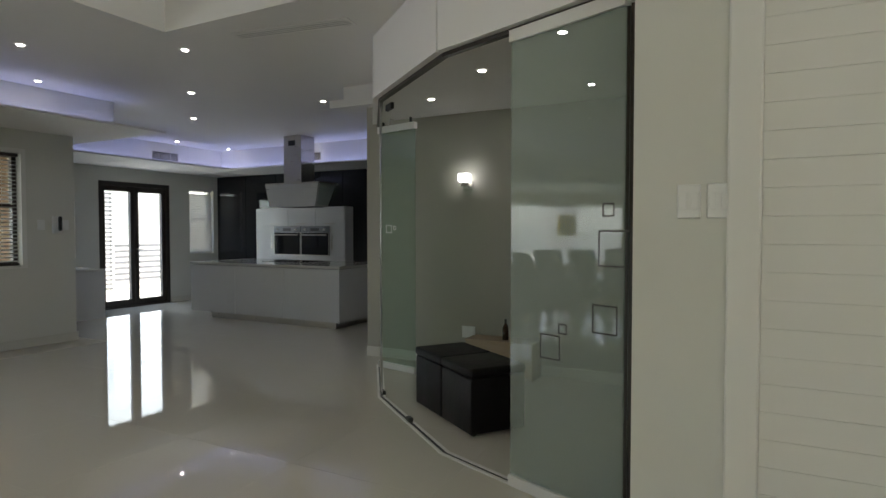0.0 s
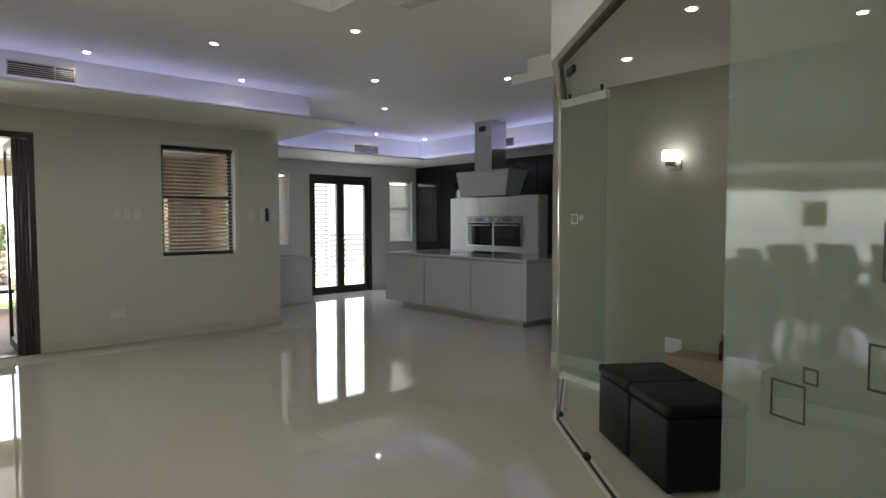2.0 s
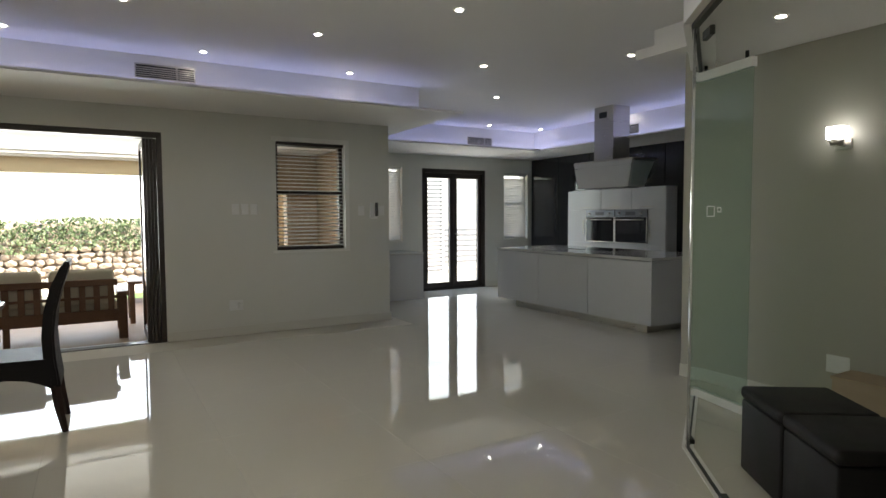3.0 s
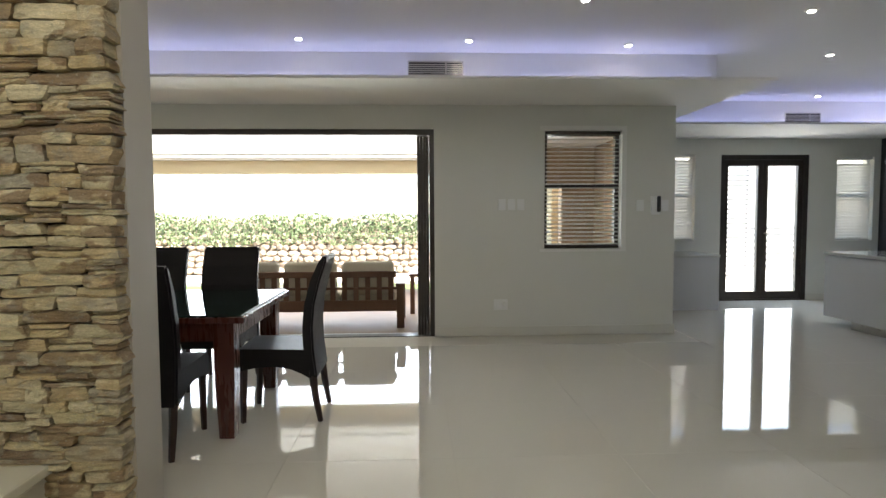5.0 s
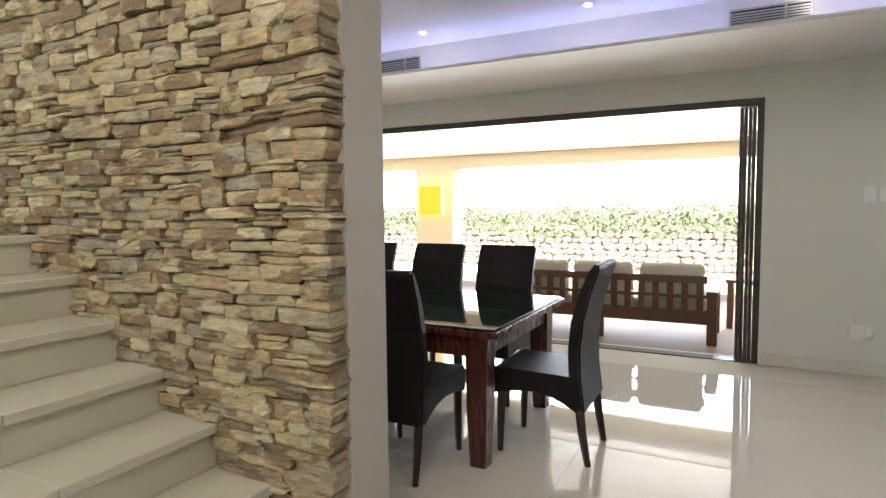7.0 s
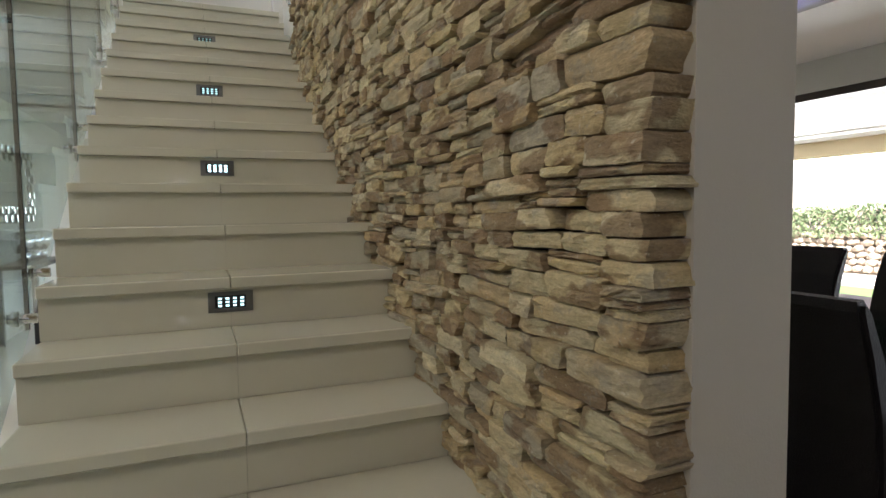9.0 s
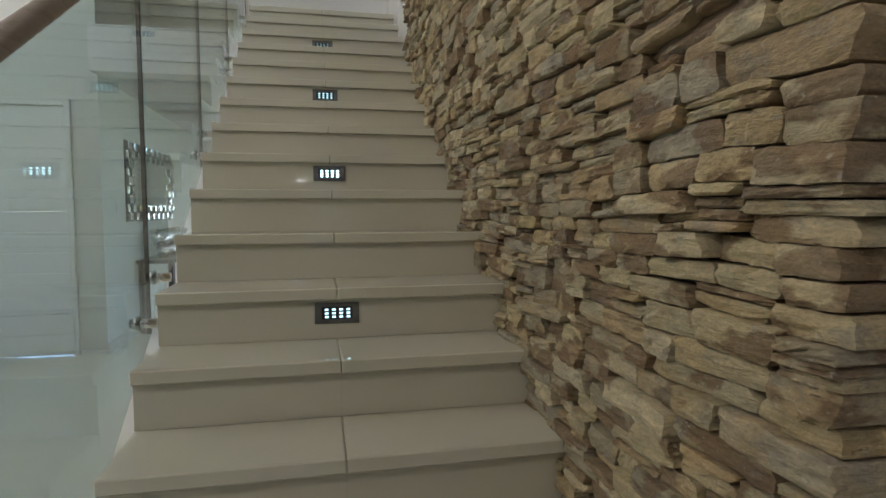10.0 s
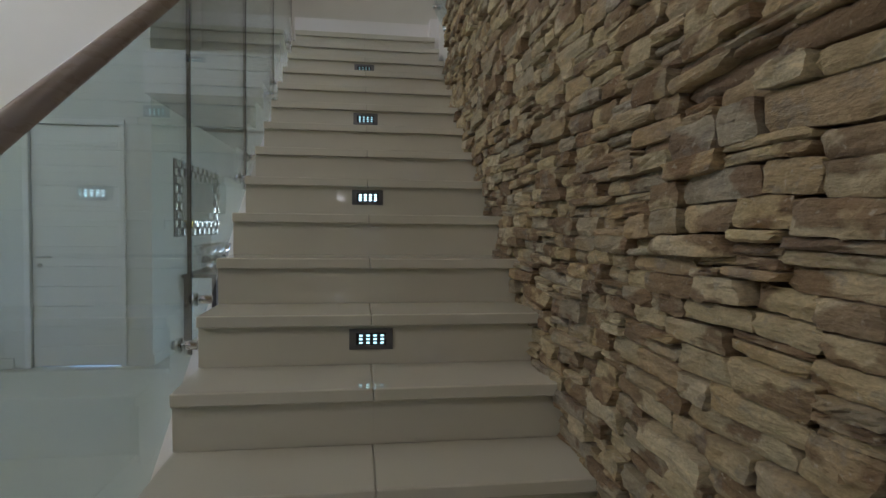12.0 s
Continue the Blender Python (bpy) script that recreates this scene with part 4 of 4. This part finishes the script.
for a, b in ((-0.975, -0.66), (0.625, 0.935)):
    dd = part("side_door", boxes((a, 0, 0.88, b, 0.02, 1.405), bevel=0.002), M_WHITE, ou)
    xx = b - 0.05 if a < 0 else a + 0.05
    part("handle", boxes((xx - 0.008, -0.03, 1.0, xx + 0.008, -0.015, 1.24), (xx - 0.006, -0.015, 1.01, xx + 0.006, 0, 1.025), (xx - 0.006, -0.015, 1.215, xx + 0.006, 0, 1.23)), M_STEEL, dd)
for a in (-0.655, -0.015):
    ov = thing("oven", -6.13 + a, 7.95, 0.885, 0, "built-in oven with dark glass door and steel bar handle", "oven", "pair of built-in ovens")
    part("door", boxes((0.003, -0.02, 0.0, 0.632, 0.0, 0.40), bevel=0.003), M_DARKGLASS, ov, "dark glass door")
    part("door_trim", boxes((0.003, -0.024, 0.0, 0.632, -0.02, 0.014), (0.003, -0.024, 0.014, 0.015, -0.02, 0.4), (0.62, -0.024, 0.014, 0.632, -0.02, 0.4)), M_STEEL, ov, "brushed steel edge of the oven door")
    part("control_panel", boxes((0.003, -0.02, 0.405, 0.632, 0.0, 0.52), bevel=0.003), M_OVENPANEL, ov, "grey steel control panel")
    part("display", boxes((0.22, -0.022, 0.435, 0.41, -0.02, 0.485)), M_BLACK, ov)
    bm = bmesh.new()
    rod(bm, (0.04, -0.055, 0.365), (0.595, -0.055, 0.365), 0.011)
    rod(bm, (0.08, -0.02, 0.365), (0.08, -0.055, 0.365), 0.008)
    rod(bm, (0.555, -0.02, 0.365), (0.555, -0.055, 0.365), 0.008)
    part("handle", bm, M_STEEL, ov, "steel bar handle", True)
    for k in (0.1, 0.53):
        bm = bmesh.new()
        rod(bm, (k, -0.02, 0.46), (k, -0.045, 0.46), 0.018)
        part("knob", bm, M_STEEL, ov, "", True)

# dark gloss wall panels
for k in range(9):
    x = KW + 0.02 + k * 0.78
    tagged(part("wall_panel", boxes((x, KN - 0.17, 0.0, x + 0.77, KN, KSOFFIT - 0.004), bevel=0.002), M_DARK), "black high-gloss panel on the kitchen wall", "wall panel", "dark kitchen wall panels")
# White block shaped as the bright strip reflected in the dark panels.
tu = thing("tall_cabinet", -7.41, 8.02, 0, 0, "narrow white block beside the ovens, standing for a reflected strip", "cabinet")
part("body", boxes((0.1, 0, 0, 0.25, 0.17, 1.73), bevel=0.003), M_WHITE, tu)

lw = thing("low_counter", -8.15, 4.735, 0, 0, "low white kitchen counter against the return wall", "counter")
part("body", boxes((-0.398, -0.643, 0, 0.39, 0.635, 0.71)), M_WHITE, lw)
part("top", boxes((-0.398, -0.643, 0.71, 0.4, 0.645, 0.745), bevel=0.003), M_COUNTER, lw)

# ---- dining table and chairs ----
ta = thing("dining_table", -4.05, -0.8, 0, 0, "mahogany dining table with an inset glass top", "table")
X, Y = 0.605, 1.12
part("rim", boxes((-X, Y - 0.09, 0.69, X, Y, 0.725), (-X, -Y, 0.69, X, -Y + 0.09, 0.725), (-X, -Y + 0.09, 0.69, -X + 0.09, Y - 0.09, 0.725), (X - 0.09, -Y + 0.09, 0.69, X, Y - 0.09, 0.725), bevel=0.003), M_WOOD, ta)
part("glass_top", boxes((-X + 0.02, -Y + 0.02, 0.726, X - 0.02, Y - 0.02, 0.736), bevel=0.002), surface("table_glass", (0.012, 0.024, 0.02), (0.016, 0.03, 0.025), 3.0, 0.03, 0.01, spec=0.22), ta, "green-edged glass top")
part("underlay", boxes((-X + 0.09, -Y + 0.09, 0.695, X - 0.09, Y - 0.09, 0.72)), M_LEATHER, ta)
part("apron", boxes((-X + 0.05, Y - 0.12, 0.58, X - 0.05, Y - 0.09, 0.69), (-X + 0.05, -Y + 0.09, 0.58, X - 0.05, -Y + 0.12, 0.69), (-X + 0.05, -Y + 0.12, 0.58, -X + 0.08, Y - 0.12, 0.69), (X - 0.08, -Y + 0.12, 0.58, X - 0.05, Y - 0.12, 0.69)), M_WOOD, ta)
for sx in (-1, 1):
    for sy in (-1, 1):
        bm = bmesh.new()
        cx, cy = sx * (X - 0.1), sy * (Y - 0.13)
        for (r0, r1, z0, z1) in ((0.042, 0.055, 0.0, 0.3), (0.055, 0.06, 0.3, 0.69)):
            A = [bm.verts.new((cx + a * r0, cy + b * r0, z0)) for a, b in ((-1, -1), (1, -1), (1, 1), (-1, 1))]
            B = [bm.verts.new((cx + a * r1, cy + b * r1, z1)) for a, b in ((-1, -1), (1, -1), (1, 1), (-1, 1))]
            for k in range(4):
                bm.faces.new((A[k], A[(k + 1) % 4], B[(k + 1) % 4], B[k]))
            bm.faces.new(A[::-1])
            bm.faces.new(B)
        part("leg", bm, M_WOOD, ta)


def dining_chair():
    """Faces +y; the back stands at -y."""
    o = thing("dining_chair", 0, 0, 0, 0, "high-backed dark leather dining chair with dark wooden legs", "chair", "chairs round the dining table")
    bm = bmesh.new()
    profile_x(bm, [(-0.2, 0.285), (-0.15, 0.315), (-0.08, 0.345), (0.02, 0.362), (0.13, 0.355), (0.25, 0.33), (0.268, 0.37), (0.268, 0.44), (0.235, 0.475), (0.05, 0.472), (-0.2, 0.465)], -0.215, 0.215)
    part("seat", bm, M_LEATHER, o)
    bm = bmesh.new()
    pts = [(-0.20, 0.285), (-0.165, 0.46), (-0.16, 0.6), (-0.175, 0.75), (-0.215, 0.9), (-0.27, 1.02), (-0.295, 1.05), (-0.318, 1.046), (-0.318, 1.02), (-0.278, 0.9), (-0.24, 0.75), (-0.225, 0.6), (-0.23, 0.46), (-0.25, 0.29)]
    profile_x(bm, pts, -0.22, 0.22)
    bmesh.ops.bevel(bm, geom=[e for e in bm.edges if abs(e.verts[0].co.x) > 0.21 and abs(e.verts[0].co.x - e.verts[1].co.x) < 0.01], offset=0.012, segments=2, affect="EDGES")
    part("backrest", bm, M_LEATHER, o)
    for sx in (-0.19, 0.19):
        bm = bmesh.new()
        rod(bm, (sx, 0.21, 0.37), (sx, 0.22, 0.0), 0.026, 0.017, 4)
        part("leg", bm, M_LEGWOOD, o)
        bm = bmesh.new()
        rod(bm, (sx, -0.21, 0.37), (sx, -0.232, 0.17), 0.026, 0.023, 4)
        rod(bm, (sx, -0.232, 0.17), (sx, -0.262, 0.0), 0.023, 0.017, 4)
        part("leg", bm, M_LEGWOOD, o)
    return o


ch = dining_chair()
ch.matrix_world = pose(-3.955, 0.43, 0, 0, 0, 180)
for x, y, r in ((-3.45, -0.19, 90), (-3.45, -0.85, 90), (-3.45, -1.5, 90), (-4.66, -0.2, -90), (-4.66, -0.77, -90), (-4.66, -1.4, -90), (-4.05, -2.05, 0)):
    copy_thing(ch, pose(x, y, 0, 0, 0, r))

# ---- patio ----
struct("patio_ceiling", boxes((-10.3, -8, 2.27, DW - 0.25, 3.9, 2.65)), M_CEIL, "white patio ceiling", "ceiling")
struct("patio_beam", boxes((-10.3, -8, 2.0, -10.0, 3.9, 2.27)), M_TAN, "tan painted patio beam", "beam")
struct("patio_column", boxes((-10.35, -3.85, -0.03, -9.95, -3.15, 2.0), (-10.35, 3.6, -0.03, -9.95, 3.95, 2.0)), M_TAN, "tan painted patio column", "column")
struct("patio_cornice", boxes((-10.0, -8, 2.21, -9.88, 3.9, 2.27), (-9.75, -8, 2.24, -9.5, 3.9, 2.27)), M_CEIL, "white moulded cornice under the patio ceiling", "cornice")
yb = thing("yellow_box", -9.95, -3.52, 1.2, 0, "yellow painted cabinet fixed to the patio column", "box")
part("body", boxes((0, -0.22, 0, 0.12, 0.22, 0.5), bevel=0.006), surface("yellow_enamel", (0.80, 0.55, 0.02), (0.74, 0.50, 0.02), 3, 0.4), yb)


def sofa(x, y, rz, seats, label):
    """Faces +y; slatted back at -y."""
    o = thing("patio_sofa", x, y, -0.03, rz, label, "sofa")
    w = seats * 0.68 / 2
    part("back_rail", boxes((-w, -0.03, 0.6, w, 0.03, 0.67), bevel=0.004), M_TEAK, o)
    part("lower_rail", boxes((-w, -0.03, 0.2, w, 0.03, 0.33), bevel=0.004), M_TEAK, o)
    part("leg", boxes((-0.03, -0.025, 0, 0.03, 0.025, 0.2)), M_TEAK, o)
    part("cross_rail", boxes((-w, -0.02, 0.455, w, -0.012, 0.485)), M_TEAK, o)
    part("seat_frame", boxes((-w, 0.03, 0.25, w, 0.72, 0.3), bevel=0.004), M_TEAK, o)
    n = seats * 5
    for k in range(n):
        a = -w + (k + 0.5) * 2 * w / n
        part("slat", boxes((a - 0.03, -0.012, 0.33, a + 0.03, 0.012, 0.6)), M_TEAK, o)
    for sx in (-w - 0.045, w + 0.045):
        part("arm", boxes((sx - 0.055, -0.06, 0.48, sx + 0.055, 0.75, 0.53), bevel=0.004), M_TEAK, o)
        for sy in (0.0, 0.68):
            part("leg", boxes((sx - 0.045, sy - 0.045, 0, sx + 0.045, sy + 0.045, 0.48), bevel=0.004), M_TEAK, o)
    for k in range(seats):
        a = -w + (k + 0.5) * 0.68
        part("back_cushion", boxes((a - 0.31, 0.04, 0.38, a + 0.31, 0.18, 0.78), bevel=0.05, seg=3), M_CUSHION, o, "", True)
        part("seat_cushion", boxes((a - 0.33, 0.1, 0.3, a + 0.33, 0.72, 0.42), bevel=0.03, seg=2), M_CUSHION, o, "", True)


sofa(-7.0, 0.05, 90, 3, "slatted teak patio sofa with cream cushions")
tb = thing("patio_table", -8.2, 1.6, -0.03, 0, "teak patio side table", "table")
part("top", boxes((-0.3, -0.4, 0.5, 0.3, 0.4, 0.54), bevel=0.004), M_TEAK, tb)
for sx in (-0.25, 0.25):
    for sy in (-0.35, 0.35):
        part("leg", boxes((sx - 0.03, sy - 0.03, 0, sx + 0.03, sy + 0.03, 0.5)), M_TEAK, tb)

# rock bank with ivy
random.seed(5)
bm = bmesh.new()
for row in range(7):
    y = -12.0
    while y < 9:
        w, h = random.uniform(0.14, 0.3), random.uniform(0.075, 0.095)
        z = 0.0 + row * 0.13 + random.uniform(-0.015, 0.015)
        m = pose(-14.1 - z * 0.5 + random.uniform(-0.04, 0.04), y + w / 2, z, random.uniform(-12, 12), random.uniform(-15, 15), random.uniform(-8, 8)) @ Matrix.Diagonal((0.12, w * 0.58, h, 1))
        bmesh.ops.create_icosphere(bm, subdivisions=1, radius=1.0, matrix=m)
        y += w
profile = [(-14.05, -0.2), (-14.75, 1.2), (-18, 1.3), (-18, -0.2)]
A, B = [bm.verts.new((x, -14, z)) for x, z in profile], [bm.verts.new((x, 11, z)) for x, z in profile]
for k in range(4):
    bm.faces.new((A[k], A[(k + 1) % 4], B[(k + 1) % 4], B[k]))
bm.faces.new(A[::-1])
bm.faces.new(B)
tagged(part("rock_bank", bm, M_ROCK), "bank of tan rocks behind the patio", "rocks", "", "stuff")
verts, faces = [], []
for k in range(21000):
    y, u = random.uniform(-12, 9), random.random()
    z = (0.62 + 0.14 * noise.noise(Vector((y * 1.1, 2, 1)))) + 0.68 * u + 0.07 * noise.noise(Vector((y * 0.8, 0, 3)))
    x = -14.0 - z * 0.55 + random.uniform(-0.2, 0.2)
    s = random.uniform(0.025, 0.055)
    m = pose(x, y, z, random.uniform(0, 360), random.uniform(0, 360), random.uniform(0, 360))
    b = len(verts)
    verts += [tuple(m @ Vector(c)) for c in ((-s, 0, 0), (0, -s * 0.6, 0.01), (s, 0, 0), (0, s * 0.6, 0.01))]
    faces.append((b, b + 1, b + 2, b + 3))
me = bpy.data.meshes.new("ivy_hedge")
me.from_pydata(verts, [], faces)
me.materials.append(M_LEAF)
tagged(new("ivy_hedge", me), "green ivy creeping over the rock bank", "hedge", "", "stuff")
sl = thing("slatted_screen", -11.6, 7.35, -0.03, 0, "grey slatted screen in the courtyard", "screen")
for k in range(24):
    part("slat", boxes((0, -0.6, 0.06 + k * 0.095, 0.03, 0.62, 0.1 + k * 0.095)), M_SCREEN, sl)
for yy in (-0.62, 0.6):
    part("post", boxes((-0.06, yy, 0, 0, yy + 0.06, 2.4)), M_TRIM, sl)
sl = thing("slatted_fence", -11.9, 9.1, -0.03, 0, "low pale slatted fence in the courtyard", "fence")
for k in range(7):
    part("slat", boxes((0, -0.95, 0.2 + k * 0.13, 0.03, 0.95, 0.26 + k * 0.13)), M_SCREEN, sl)
for yy in (-0.95, 0.89):
    part("post", boxes((-0.06, yy, 0, 0, yy + 0.06, 1.2)), M_TRIM, sl)
# courtyard wall outside the kitchen door
struct("courtyard_wall", boxes((-13.2, 3.9, -0.14, -13.0, 14, 3.6)), surface("courtyard_paint", (0.6, 0.59, 0.56), (0.55, 0.54, 0.51), 2, 0.8), "white courtyard wall outside the kitchen", "wall")

# ---- pieces of the setting: stones and floor tiles ----
random.seed(11)
stone_wall = struct("stone_cladding", boxes((-2.48, -3.42, 0, -2.41, 0.08, UP)), M_JOINT, "dry-stacked ledge stone cladding in grey, tan and rust", "wall")


def stone_mesh(seed):
    """A rough block, 1 x 1 x 1, split face at +x."""
    rng = random.Random(seed)
    NY, NZ = 8, 4
    V, F = [], []
    off = [rng.uniform(0, 50) for _ in range(3)]
    slant, cut = rng.uniform(-0.12, 0.12), [rng.uniform(0.93, 1.0) for _ in range(4)]
    for j in range(NZ + 1):
        for i in range(NY + 1):
            y, z = i / NY - 0.5, j / NZ - 0.5
            edge = max(abs(y) * 2, abs(z) * 2)
            n = noise.noise(Vector((y * 2.6 + off[0], z * 1.8 + off[1], off[2])))
            layer = noise.noise(Vector((y * 1.6 + off[1], round(z * 5 + 2.0 * n) * 3.7, off[0])))
            x = 0.5 + 0.06 * n + 0.07 * layer + 0.045 * noise.noise(Vector((y * 9 + off[2], z * 7, off[0]))) - (0.03 + 0.05 * abs(n) if edge > 0.99 else 0)
            if abs(y) > 0.49 and abs(z) > 0.49:
                y, z = y * cut[(y > 0) + 2 * (z > 0)], z * 0.93
            y += slant * z * (1 if y > 0 else -0.6)
            V.append((x, y * (1.0 + 0.08 * noise.noise(Vector((z * 4 + off[1], y, off[0])))), z * (1.03 + 0.13 * noise.noise(Vector((y * 4.6, off[2], off[0]))))))
    nf = len(V)
    for k in range(nf):
        V.append((-0.5, V[k][1], V[k][2]))
    W = NY + 1
    for j in range(NZ):
        for i in range(NY):
            a = j * W + i
            F.append((a, a + 1, a + W + 1, a + W))
    rim = [i for i in range(W)] + [j * W + NY for j in range(1, NZ + 1)] + [NZ * W + i for i in range(NY - 1, -1, -1)] + [j * W for j in range(NZ - 1, 0, -1)]
    for a, b in zip(rim, rim[1:] + rim[:1]):
        F.append((b, a, a + nf, b + nf))
    return V, F


POOL = [stone_mesh(k) for k in range(26)]
MESHES = []
for V, F in POOL:
    me = bpy.data.meshes.new("stone")
    me.from_pydata(V, [], F)
    me.materials.append(M_STONE)
    MESHES.append(me)
stones = []
z = 0.0
while z < 4.6:
    band = random.uniform(0.036, 0.066)
    y = -3.42 + random.uniform(-0.15, 0)
    while y < 0.162:
        ln = random.choice((random.uniform(0.09, 0.16), random.uniform(0.13, 0.24), random.uniform(0.18, 0.34)))
        e = min(y + ln, 0.162)
        if 0.162 - e < 0.09:
            e = 0.162
        kind = random.random()
        if kind < 0.72:
            cuts = [0, 1]
        elif kind < 0.97:
            c = random.uniform(0.35, 0.65)
            cuts = [0, c, 1]
        else:
            c = random.uniform(0.25, 0.4)
            cuts = [0, c, c + random.uniform(0.25, 0.35), 1]
        for a, b in zip(cuts, cuts[1:]):
            sub = [(y, e)]
            if e - y > 0.2 and random.random() < 0.4:
                mid = y + (e - y) * random.uniform(0.35, 0.65)
                sub = [(y, mid), (mid, e)]
            for ya, yb in sub:
                face = -2.36 + random.uniform(-0.022, 0.017)
                end = yb > 0.144
                stones.append((ya, yb + (random.uniform(-0.01, 0.012) if end else 0), z + a * band, z + b * band, -2.462 if end else face - 0.1, face))
        y = e
    z += band


def wave(y, z):
    """How far the courses drift up and down along the wall."""
    return 0.03 * noise.noise(Vector((y * 1.9, z * 2.2, 7.3))) + 0.012 * noise.noise(Vector((y * 5.5, z * 4, 1.1)))


near = sorted(stones, key=lambda s: abs((s[0] + s[1]) / 2 + 0.35) + 0.9 * abs((s[2] + s[3]) / 2 - 1.15))
near_set = set(near[:300])
V2, F2 = [], []
for q, s in enumerate(stones):
    ya, yb, za, zb, xb, xf = s
    i = q % len(POOL)
    sy, sz = yb - ya - random.uniform(0.002, 0.007), zb - za - random.uniform(0.001, 0.005)
    yc, zc = (ya + yb) / 2, (za + zb) / 2
    rot = 0.75 * math.degrees(math.atan((wave(yb, zc) - wave(ya, zc)) / (yb - ya))) + random.uniform(-0.8, 0.8)
    m = pose((xb + xf) / 2, yc, zc + wave(yc, zc), rot, 0, random.uniform(-1.5, 1.5)) @ Matrix.Diagonal((xf - xb, sy, sz, 1))
    if s in near_set:
        o = new("stone", MESHES[i])
        o.parent = stone_wall
        o.matrix_local = m
    else:
        b = len(V2)
        V2 += [tuple(m @ Vector(c)) for c in POOL[i][0]]
        F2 += [tuple(b + k for k in f) for f in POOL[i][1]]
me = bpy.data.meshes.new("stones")
me.from_pydata(V2, [], F2)
me.materials.append(M_STONES)
o = tagged(new("stones", me), "", "", "", "stuff")
o.parent = stone_wall

floor_ob = bpy.data.objects["floor"]
T = 0.9
bm = boxes((0, 0, -0.004, T - 0.0012, T - 0.0012, 0), bevel=0.0003)
me = None
for i in range(14):
    for j in range(21):
        x, y = KW + i * T, -10.2 + j * T
        if x > 3.2 or y > KN or (x < DW - 0.1 and y < 3.5):
            continue
        if me is None:
            o = part("tile", bm, M_TILE, floor_ob)
            me = o.data
        else:
            o = new("tile", me)
            o.parent = floor_ob
        o.location = (x, y, 0)
